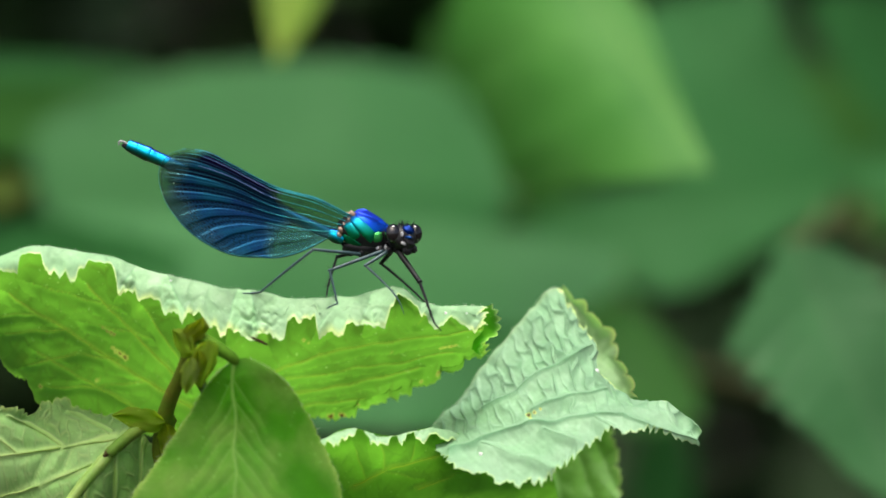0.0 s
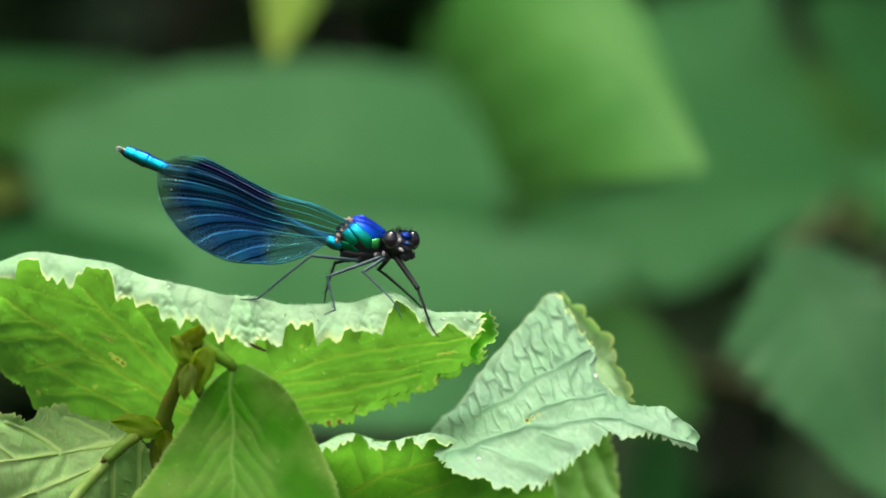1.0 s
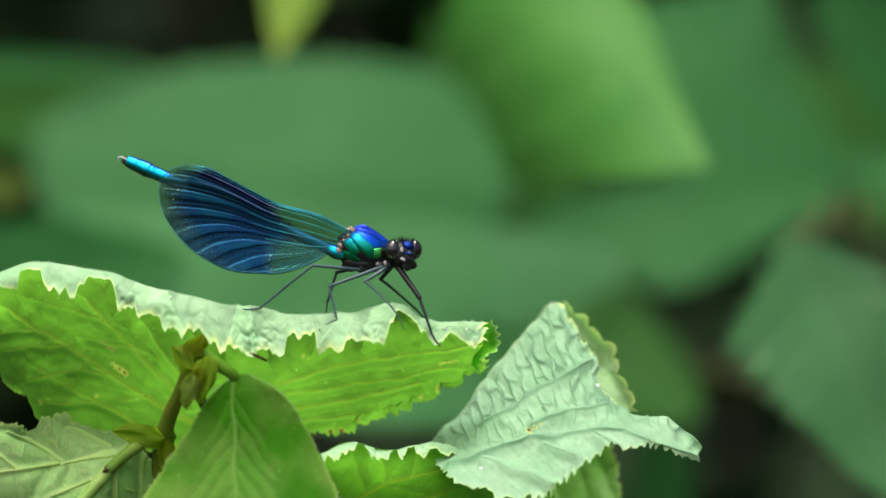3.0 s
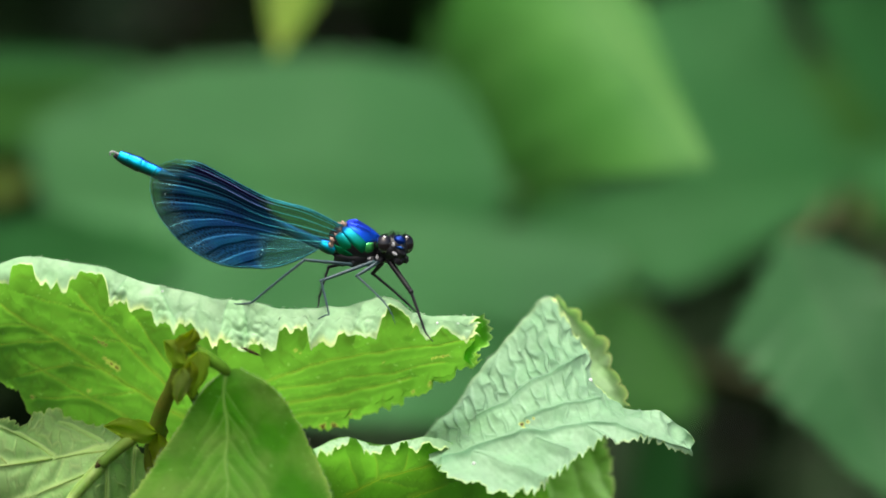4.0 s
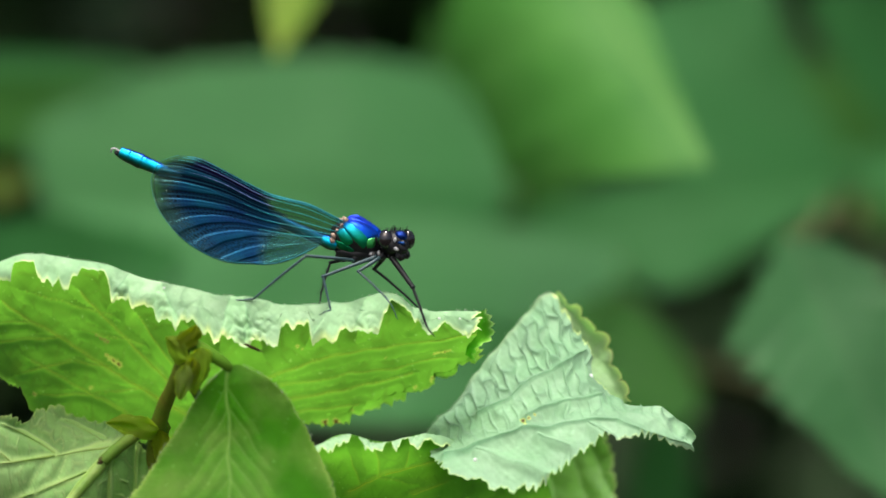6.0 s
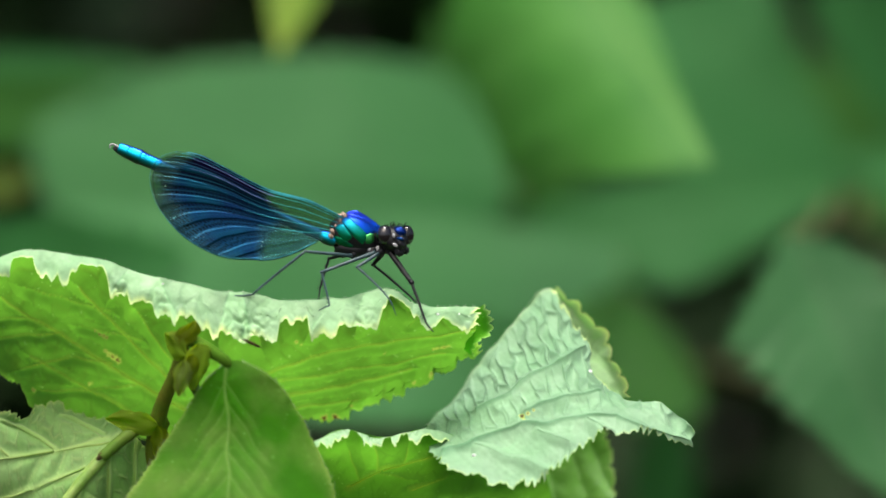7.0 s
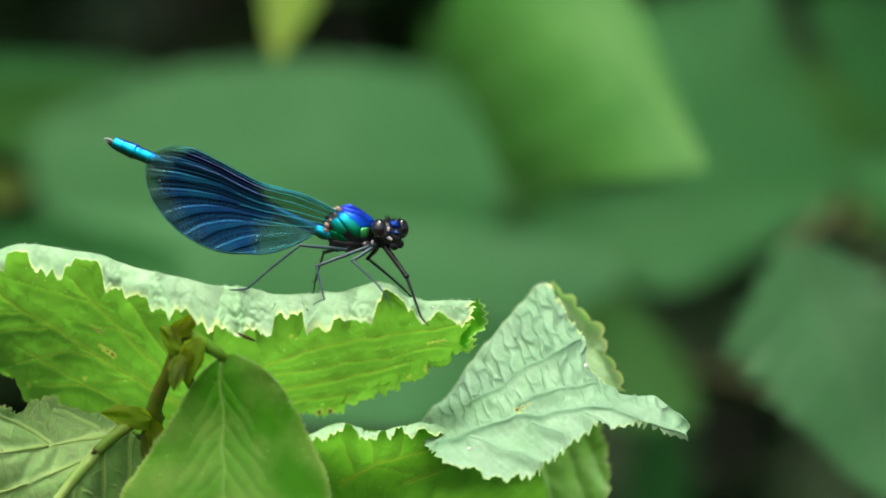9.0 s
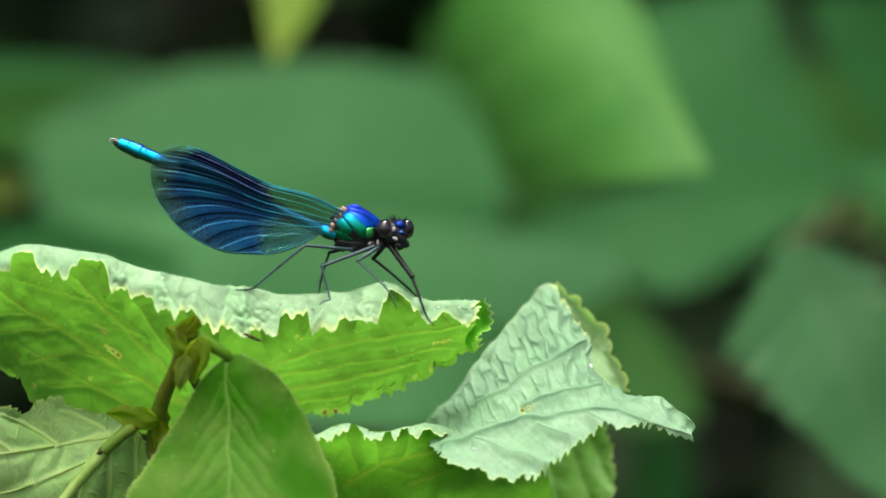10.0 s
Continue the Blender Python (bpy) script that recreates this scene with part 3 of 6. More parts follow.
    bays_on = [(0.519, 0.07), (0.547, 0.04), (0.573, 0.07), (0.608, 0.04), (0.611, 0.13), (0.624, 0.15), (0.633, 0.11), (0.643, 0.14), (0.656, 0.14), (0.659, 0.16), (0.666, 0.04), (0.677, 0.07), (0.689, 0.06), (0.704, 0.04), (0.710, 0.10), (0.724, 0.08), (0.739, 0.08), (0.751, 0.06), (0.764, 0.05), (0.769, 0.11), (0.780, 0.15), (0.787, 0.44), (0.816, 0.42), (0.829, 0.20), (0.844, 0.18), (0.851, 0.11), (0.864, 0.13), (0.883, 0.05), (0.906, 0.10), (0.916, 0.15), (0.936, 0.10), (0.956, 0.06), (0.969, 0.03), (0.980, 0.07), (0.990, 0.08)]
    bays_low = [(0.068, 0.04), (0.075, 0.01), (0.091, 0.02), (0.120, 0.09), (0.128, 0.07), (0.139, 0.04), (0.151, 0.03), (0.162, 0.05), (0.198, 0.03), (0.234, 0.04), (0.261, 0.04), (0.294, 0.03), (0.500, 0.03), (0.662, 0.07), (0.675, 0.05), (0.693, 0.05), (0.699, 0.07), (0.718, 0.04), (0.721, 0.09), (0.736, 0.07), (0.739, 0.09), (0.759, 0.07), (0.761, 0.10), (0.777, 0.06), (0.781, 0.09), (0.807, 0.05), (0.809, 0.11), (0.839, 0.09), (0.863, 0.07), (0.883, 0.08), (0.884, 0.15), (0.908, 0.09), (0.929, 0.09), (0.932, 0.16), (0.945, 0.11), (0.956, 0.12), (0.970, 0.04)]

    def lower_cut(u):
        return softened(np.interp(u, *zip(*bays_low)), 1) + teeth(u, 84, 0.024, 3)

    def lip_cut(u):
        return softened(np.minimum(np.interp(u, *zip(*bays, *bays_on)), 0.20), 3) + teeth(u, 64, 0.022, 5, 0.4)

    veins = [(-37.68, -25.23, -64.25, -7.8, 1.1), (-38.35, -21.91, -52.63, -6.56, 0.9), (-40.17, -28.97, -60.1, -16.52, 0.8), (-48.3, -17.6, -54.6, -16.8, 0.55), (-54.6, -16.8, -61.7, -18.3, 0.55), (-55.8, -13.1, -65.4, -13.8, 0.55), (-44.2, -20.8, -52.1, -21.8, 0.5), (-52.1, -21.8, -59.2, -21.8, 0.5), (-48.3, -9.9, -60.4, -6.2, 0.4), (-43.6, -14.3, -52.9, -12, 0.4), (-60.4, -10.4, -65.4, -11.2, 0.4)]
    veins += [
        (-29.8, -21.5, -18.59, -16.68, 0.9), (-18.59, -16.68, -6.56, -14.53, 0.75), (-6.56, -14.53, 6.72, -12.7, 0.55), (-28.55, -24.4, -3.65, -18.84, 0.8), (-23.57, -20.67, 1.33, -16.52, 0.55), (-25.23, -25.65, -11.95, -23.16, 0.6), (-36.85, -21.5, -44.32, -9.88, 0.5), (-40.17, -5.31, -36.44, -12.37, 0.4), (-30.21, -7.39, -31.87, -14.19, 0.35), (-28.14, -7.39, -26.06, -14.19, 0.4), (-15.27, -8.22, -18.59, -13.2, 0.35), (-10.71, -8.22, -11.95, -12.37, 0.35), (-45.15, -4.48, -48.47, -8.22, 0.35), (-1.99, -9.05, -3.65, -11.95, 0.3)]
    spots = [(-51.8, -20.67, 0.16), (-51.5, -20.9, 0.14), (-51.3, -20.4, 0.12), (-7.64, -16.27, 0.12), (-15.27, -26.0, 0.4), (-16.8, -26.2, 0.4), (-0.75, -19.6, 0.3), (-3.24, -20.9, 0.25), (-12.7, -24.4, 0.16), (-20.6, -14.6, 0.2), (-20.0, -14.9, 0.18), (-60.1, -21.6, 0.25)]
    spots += [(-50.6 + 0.33 * k, -12.7 - 0.22 * k, 0.10 + 0.02 * k) for k in range(6)]      # a torn yellow scar
    spots += [(-49.3 + 0.31 * k, -15.7 - 0.26 * k, 0.16 + 0.03 * k) for k in range(7)]                 # a rusty streak along the rib
    spots += [(-0.4 + 0.4 * k, -15.7 + 0.08 * k, 0.13) for k in range(7)]
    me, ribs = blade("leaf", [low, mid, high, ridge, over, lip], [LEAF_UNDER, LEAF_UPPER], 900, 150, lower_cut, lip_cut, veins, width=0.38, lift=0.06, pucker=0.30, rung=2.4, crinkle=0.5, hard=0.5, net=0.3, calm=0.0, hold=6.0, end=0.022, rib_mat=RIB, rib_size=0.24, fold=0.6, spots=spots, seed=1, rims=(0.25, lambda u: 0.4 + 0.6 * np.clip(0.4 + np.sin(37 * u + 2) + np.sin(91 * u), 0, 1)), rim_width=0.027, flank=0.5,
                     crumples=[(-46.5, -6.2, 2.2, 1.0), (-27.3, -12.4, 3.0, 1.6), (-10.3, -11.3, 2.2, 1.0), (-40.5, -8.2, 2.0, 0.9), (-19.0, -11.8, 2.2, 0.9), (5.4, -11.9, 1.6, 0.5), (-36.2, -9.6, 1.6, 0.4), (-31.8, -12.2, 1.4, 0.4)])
    me_leaf = me
    leaf = part("leaf", me, shoot, "bright green leaf seen from below, its toothed margin rolled over")
    for rib in ribs:
        part("vein", rib, leaf)
    inner = [(5.2, 0.0, -9.6), (5.9, 0.0, -11.2), (5.8, 0.4, -12.8), (4.6, 1.6, -14.4), (4.2, 2.2, -15.8)]
    middle = [(6.4, -0.6, -9.3), (7.0, -0.2, -11.0), (6.9, 0.5, -12.9), (5.3, 1.4, -14.7), (4.9, 2.4, -16.3)]
    outer = [(7.2, 0.8, -9.0), (8.4, 1.6, -11.0), (8.3, 2.4, -13.2), (6.3, 2.6, -14.9), (5.9, 3.6, -17.0)]
    me, _ = blade("curled_margin", [inner, middle, outer], LEAF_TIP, 240, 50, None, lambda u: lobes(u, 0.06, 2) + 0.3 * (1 - np.abs(2 * ((7.3 * u ** 0.95) % 1.0) - 1.25).clip(0, 1) ** 0.7), (), pucker=0.3, crinkle=0.6, seed=17, rims=(0, 1.0), rim_width=0.22)
    part("curled_margin", me, leaf, "yellow-green curled leaf margin")
    tagged(part("leaf_down", down("leaf_down", outline(me_leaf, 900, None), 0.24, 41, HAIR, count=900), leaf, "fine pale down on the fold"), kind="stuff")
    part("petiole", tube("petiole", [(-36.57, -10, -16.21), (-36.02, 0, -19.84), (-33.74, 10, -25.29)], [0.8, 0.7, 0.8], STALK, 24), leaf)
    for q, r in (((-39.62, -5.2, -5.67), 0.16), ((0.41, -4.4, -10.29), 0.2), ((3.46, -3.6, -10.31), 0.14)):
        part("white_speck", ball("white_speck", q, (r, r * 0.8, r * 0.9), WHITE, rough=0.25, seed=r * 30, rings=8, sides=10), leaf, "tiny white speck")
    part("leaf_scar", ball("leaf_scar", (-26.68, -7.4, -14.32), (1.25, 0.25, 0.2), SCAR, (0, 25, 0), rough=0.8, seed=3), leaf, "dry brown torn spot")


def build_front_leaf():
    left = [(-30.02, -12, -16.96), (-32.61, -12, -19.06), (-35.11, -11.3, -22.03), (-39.58, -11, -29.24), (-44.13, -15.5, -36.02), (-44.92, -21, -44.19), (-38.51, -26, -50.84), (-28.73, -28, -53.6)]
    lmid = [(-29.61, -12, -16.79), (-30.72, -12.2, -19.05), (-31.77, -12.2, -22.21), (-33.81, -13.2, -29.04), (-36.11, -18, -36.11), (-36.59, -24, -43.76), (-33.53, -28, -49.75), (-28.6, -29, -53.65)]
    rib = [(-29.04, -12, -16.71), (-28.74, -12.4, -19.03), (-28.47, -12.6, -22.16), (-28.07, -14, -28.96), (-28.04, -19, -35.97), (-28.05, -26, -43.51), (-28.28, -29, -49.55), (-28.46, -30, -53.78)]
    rmid = [(-28.39, -12, -16.71), (-26.58, -12.2, -18.64), (-25.61, -12.2, -21.64), (-22.73, -13, -28.64), (-20.83, -17, -36.11), (-20.41, -23, -43.76), (-23.25, -27, -50.14), (-28.44, -29, -53.65)]
    right = [(-27.74, -12, -16.79), (-24.5, -11.6, -18.42), (-21.46, -10, -21.38), (-17.75, -9, -27.61), (-14.44, -12, -35.61), (-12.4, -17, -43.39), (-17.82, -23, -51.24), (-28.42, -27, -53.6)]
    veins = [(-30.21, -17.76, -29.05, -42.25, 0.8)]
    for k in range(7):                   # pairs of side veins, steeper towards the tip
        z = -19.5 - 3.3 * k
        veins += [(-29.9 + 0.1 * k, z, -33.5 - 1.1 * k, z - 6.5 - 0.8 * k, 0.32), (-29.8 + 0.1 * k, z - 0.4, -25.6 + 1.2 * k, z - 7.0 - 0.8 * k, 0.32)]
    me, ribs = blade("leaf", [left, lmid, rib, rmid, right], LEAF_YOUNG, 260, 120, lambda u: teeth(u, 62, 0.022, 8), lambda u: teeth(u, 62, 0.020, 9), veins, width=0.26, lift=0.05, pucker=0.12, rung=2.0, hard=0.3, net=0.1, calm=0.5, rib_mat=YOUNG_RIB, rib_size=0.22, seed=4, rims=(0.5, 0.3))
    leaf = part("leaf", me, shoot, "smooth young green leaf hanging from its stalk")
    for rib in ribs:
        part("vein", rib, leaf)
    for seed, row, lean in ((42, 0, (-1, -0.3, 0.2)), (43, -1, (1, -0.3, 0.2))):
        tagged(part("leaf_down", down("leaf_down", outline(me, 260, row), 0.4, seed, HAIR, lean, 500), leaf, "fine pale down on the margin"), kind="stuff")
    part("petiole", tube("petiole", [(-35.4, -10.5, -13.6), (-33.8, -11, -14.4), (-32.0, -11.6, -15.5), (-30.3, -12.0, -16.6), (-29.3, -11.4, -17.8)], [0.95, 1.0, 0.98, 0.85, 0.6], STALK, 24), leaf)


def build_low_leaf():
    top = [(-46.17, 8, -27.55), (-50.5, 11, -25.7), (-56.2, 10.5, -23.5), (-59.8, 9, -23.4), (-60.4, 2, -24.9), (-62.94, -4, -23.2), (-69.4, -5, -24.6), (-74.47, -4, -37.81)]
    tmid = [(-46.23, -1, -28.09), (-50.59, 3, -28.13), (-55.59, 3, -27.63), (-58.6, 0, -27.64), (-61.17, -5, -28.53), (-64.22, -7, -29.81), (-69.95, -7, -34.32), (-71.86, -5, -42.67)]
    rib = [(-46.47, -2, -28.69), (-49.34, -4, -31.72), (-51.72, -5, -34.62), (-54.49, -6, -38.08), (-58.18, -6, -42.59), (-63.52, -6, -47.52), (-69.4, -5, -50.9)]
    rmid = [(-45.4, -1, -28.75), (-45.4, -2, -32.58), (-46.64, -2, -36.3), (-48.71, -2, -40.44), (-52.33, -3, -44.9), (-58.82, -4, -50.17), (-68.7, -4, -52.64)]
    right = [(-44.41, 1, -28.61), (-41.58, 2, -31.58), (-40.99, 2, -35.74), (-41.91, 1, -40.67), (-46.81, 0, -47.23), (-55.73, -2, -52.84), (-68.01, -3, -54.39)]
    veins = [(-46.4, -28.55, -60.1, -45.15, 1.7), (-47.81, -28.97, -55.95, -30.3, 1.2), (-55.95, -30.3, -70.06, -31.62, 1), (-51.13, -32.45, -58.44, -35.44, 1.2), (-58.44, -35.44, -66.74, -37.68, 1), (-47.64, -29.8, -47.98, -38.1, 1), (-44.16, -28.97, -44.32, -36.44, 0.8), (-51.8, -34.95, -51.96, -40.59, 0.7),
             (-55.95, -29.8, -63.42, -25.23, 0.8), (-61.92, -30.46, -66.74, -26.89, 0.6), (-48.89, -28.3, -55.95, -25.23, 0.5), (-57.61, -30.46, -59.1, -35.19, 0.4), (-54.29, -30.13, -55.12, -33.53, 0.4)]
    me, ribs = blade("leaf", [top, tmid, rib, rmid, right], LEAF_PALE, 260, 140, lambda u: lobes(u, 0.05, 6) + teeth(u, 20, 0.05, 12), lambda u: teeth(u, 26, 0.025, 13), veins, width=0.40, lift=0.5, pucker=0.5, rung=1.7, slats=(8, 1.5, 3.4), hard=0.9, net=0.6, rib_mat=PALE_STALK, rib_size=1.2, seed=7, spots=[(-49.3, -31.62, 0.5), (-48.06, -30.21, 0.35)], rims=(0.7, 0.4))
    leaf = part("leaf", me, shoot, "pale leaf underside with raised veins")
    for rib in ribs:
        part("vein", rib, leaf)
    part("petiole", tube("petiole", [(-40.58, 1, -25.53), (-43.17, -2, -26.71), (-45.14, -4, -27.93), (-47.61, -5, -30.01), (-48.64, -5.4, -30.97)], [0.95, 0.92, 0.92, 0.9, 0.8], OLIVE, 30, lumps=0.06), leaf)
    part("midrib", tube("midrib", [(-47.07, -4.6, -29.38), (-49.25, -5, -31.82), (-52.07, -5.6, -35.07), (-55.27, -6.4, -39.28), (-59.37, -6.4, -44.61)], [0.75, 0.95, 0.85, 0.7, 0.45], PALE_STALK, 40, lumps=0.04), leaf)
    part("leaf_scar", ball("leaf_scar", (-48.77, -5.7, -30.71), (0.75, 0.3, 0.4), SCAR, (0, -50, 0), rough=0.35, seed=8), leaf, "rusty brown scar on the stalk")


def pointed_scale(name, a, b, half, bulge, mat):
    """A small pointed scale or stipule from a to b (mm), half as wide as given, domed to the front."""
    a, b = np.array(a), np.array(b)
    d = b - a
    side = np.cross(d, [0, 1, 0])
    side /= np.linalg.norm(side)
    u = np.linspace(0, 1, 24)
    v = np.linspace(-1, 1, 14)
    w = half * (np.sin(math.pi * np.clip(u, 0, 1) ** 0.72) ** 0.8) * (1 + 0.09 * np.sin(13 * u + 3 * half) + 0.04 * np.sin(37 * u + half))
    P = a + d * u[:, None, None] + side * (w[:, None] * v[None, :])[..., None]
    P = P + 0.5 * half * np.sin(2.6 * u + half)[:, None, None] * side
    P[..., 1] -= bulge * (1 - v[None, :] ** 2) * np.sin(math.pi * u)[:, None]
    P[..., 1] += 0.22 * half * np.sin(5 * v + 2 * half)[None, :] * np.sin(4 * u + half)[:, None] + 0.02 * half * np.cos(14 * v)[None, :]
    lines = np.clip(1.4 * np.cos(14 * v) - 0.5, 0, 1)[None, :] * np.ones((len(u), 1))
    Q = P.copy()
    Q[..., 1] += 0.1
    n = len(u) * len(v)
    f = [tuple(q) for q in grid_faces(len(u), len(v))]
    f += [tuple(i + n for i in q)[::-1] for q in f]
    return mesh_of(name, np.concatenate([P.reshape(-1, 3), Q.reshape(-1, 3)]) * 0.001, f, mat, {"shade_tone": np.tile(0.8 + 0.2 * np.sin(3 * v + 2 * half)[None, :] * np.cos(5 * u)[:, None], (2, 1)), "vein": np.tile(0.2 * lines, (2, 1))})


def build_stem():
    stem = part("stem", tube("stem", [(-66.9, 60, -513.66), (-47.2, 24, -187.32), (-42.73, 6, -55.32), (-41.66, 2, -34.91), (-40.68, -2, -25.72), (-38.17, -7, -19.58), (-36.48, -10, -15.39), (-35.52, -11, -12.27)], [4.0, 2.6, 1.6, 1.4, 1.25, 0.95, 0.85, 0.6], BARK, 140, 14, lumps=0.06), shoot, "brownish green stem")
    part("node", ball("node", (-40.76, -1, -26.18), (1.7, 1.5, 1.3), BARK, (0, 20, 0), rough=0.15), stem)
    part("stipule", pointed_scale("stipule", (-40.6, -4, -25.4), (-48.2, -4, -26.2), 1.8, 0.25, STIPULE), stem, "small rust-tinged stipule")
    part("stipule", pointed_scale("stipule", (-35.4, -12.6, -15.1), (-39.2, -12, -13.3), 1.6, 0.3, STIPULE), stem, "broad green stipule")
    part("stipule", pointed_scale("stipule", (-35.7, -12.2, -14.6), (-35.3, -12, -10.8), 1.8, 0.4, BROWN_SCALE), stem, "brownish stipule at the tip of the shoot")
    part("bud_scale", pointed_scale("bud_scale", (-34.8, -13.0, -14.4), (-33.6, -13, -20.8), 2.1, 0.8, STIPULE), stem, "olive green rounded bud scale")
    part("bud_scale", pointed_scale("bud_scale", (-35.6, -13.6, -15.6), (-35.2, -13.4, -20.4), 1.3, 0.5, BROWN_SCALE), stem, "brownish bud scale")
    part("bud_scale", pointed_scale("bud_scale", (-36.8, -14, -16.6), (-36.2, -13.6, -21.8), 1.4, 0.5, BUD), stem, "folded downy bud scale")
    part("bud", ball("bud", (-40.43, -1, -28.58), (1.6, 1.1, 1.1), BARK, (0, 80, 0), rough=0.12, seed=5), stem, "green-brown bud")
    part("bud_scale", pointed_scale("bud_scale", (-41.3, -3.2, -26.6), (-40.0, -3, -31.6), 1.3, 0.5, BROWN_SCALE), stem)


build_perch_leaf()
build_front_leaf()
build_low_leaf()
build_stem()

# ---- the side shoot with the crumpled pale leaf ----
side_shoot = root("hazel_side_shoot", PLAN, "hazel side shoot with a crumpled pale green leaf", "plant")


def build_crumpled_leaf():
    up = [(-2.27, 8, -27.89), (2.71, 10, -21.57), (10.37, 13, -12.67), (17.07, 15, -6.4), (23.22, 11, -13.81), (24.05, 7, -19.09), (28.16, 2, -22.41), (32.97, -1, -22.95), (37.07, -4, -27.76)]
    umid = [(-1.67, 3, -28.46), (4.27, 4, -24.84), (11.42, 6, -19.39), (18.17, 7, -14.89), (22.12, 5, -17.93), (24.66, 2, -21.58), (28.72, 0, -22.83), (33.41, -2, -24.06), (37.24, -4, -28.26)]
    rib = [(-1.32, -2, -28.86), (5.03, -3, -27.65), (12.46, -3, -25.34), (18.65, -3, -24.27), (22.37, -3, -23.85), (25.67, -3, -23.52), (29.38, -3, -23.69), (33.28, -4, -25.04), (37.25, -5, -29.27)]
    lmid = [(-0.99, -4, -29.41), (4.18, -7, -30.39), (10.7, -8.5, -30.79), (16.41, -8.5, -28.67), (20.56, -7, -26.95), (24.73, -5.5, -25.55), (29.27, -5, -25), (33.38, -5, -26.39), (37.25, -5, -29.35)]
    low = [(-0.82, -5, -29.68), (1.3, -10, -32.34), (9.78, -13.5, -36), (15.21, -13.5, -34.38), (19.57, -11.5, -30.61), (24.29, -9.5, -27.8), (29.1, -8, -27.72), (33.65, -6, -29.13), (37.49, -5, -29.85)]
    veins = [(0.9, -30.0, 12.5, -26.2, 1), (12.5, -26.2, 26.2, -25.0, 0.8), (26.2, -25.0, 37.0, -29.0, 0.5), (5.9, -24.6, 11.3, -21.9, 0.7), (11.3, -21.9, 17.9, -17.5, 0.75), (17.9, -17.5, 22.1, -15.3, 0.6),
             (13.0, -24.4, 20.4, -21.9, 0.6), (20.4, -21.9, 24.2, -21.5, 0.5), (14.6, -26.9, 19.2, -28.6, 0.25), (5.5, -29.0, 17.4, -33.0, 0.12), (21.5, -25.2, 24.6, -27.4, 0.15)]

    def up_cut(u):
        return np.where(u > 0.4, lobes(u, 0.02, 1) + teeth(u, 30, 0.075, 21), 0.004 * np.sin(150 * u) ** 2)

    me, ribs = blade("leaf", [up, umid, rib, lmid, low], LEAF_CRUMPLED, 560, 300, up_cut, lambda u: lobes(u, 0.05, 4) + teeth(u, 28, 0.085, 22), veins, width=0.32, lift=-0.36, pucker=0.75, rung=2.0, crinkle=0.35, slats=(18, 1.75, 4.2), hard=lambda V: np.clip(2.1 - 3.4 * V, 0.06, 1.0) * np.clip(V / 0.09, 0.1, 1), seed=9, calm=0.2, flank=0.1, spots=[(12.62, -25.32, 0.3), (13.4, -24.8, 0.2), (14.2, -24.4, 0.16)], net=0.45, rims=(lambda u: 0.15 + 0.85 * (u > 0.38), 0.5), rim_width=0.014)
    margin = outline(me, 560, 0)[:260]
    leaf = part("leaf", me, side_shoot, "crumpled pale green leaf, deeply veined, with a toothed margin")
    for rib in ribs:
        part("vein", rib, leaf)
    inner = [(16.16, 19, -8.51), (18.74, 19, -13.16), (20.9, 17, -17.39), (22.83, 14, -21.73), (25.42, 11, -24.66)]
    middle = [(17.81, 22, -7.35), (21.71, 20, -11.28), (24.2, 18, -15.71), (26.29, 15, -19.72), (27.84, 12, -23.34)]
    outer = [(18.06, 19, -6.28), (23.13, 17, -9.85), (26.29, 15, -14.42), (28.35, 12, -18.59), (29.21, 9, -23.05)]
    me, ribs = blade("curled_margin", [inner, middle, outer], LEAF_MARGIN, 200, 40, None, lambda u: lobes(u, 0.1, 2) + 0.26 * (1 - np.abs(np.sin(7.3 * math.pi * u ** 0.9)) ** 0.6), (), pucker=0.3, crinkle=1.2, seed=11, rims=(0, 1.0), rim_width=0.16)
    part("curled_margin", me, leaf, "yellow-green curled leaf margin")
    tagged(part("leaf_down", down("leaf_down", margin, 0.35, 44, HAIR, (-0.7, -0.3, 0.7), 400), leaf, "fine pale down on the margin"), kind="stuff")
    part("white_speck", ball("white_speck", (5.4, -8.6, -30.6), (0.26, 0.2, 0.24), WHITE, rough=0.2), leaf, "tiny white speck")
    part("white_speck", ball("white_speck", (22.81, 5.5, -19.12), (0.3, 0.25, 0.34), WHITE, rough=0.2), leaf, "tiny white speck")


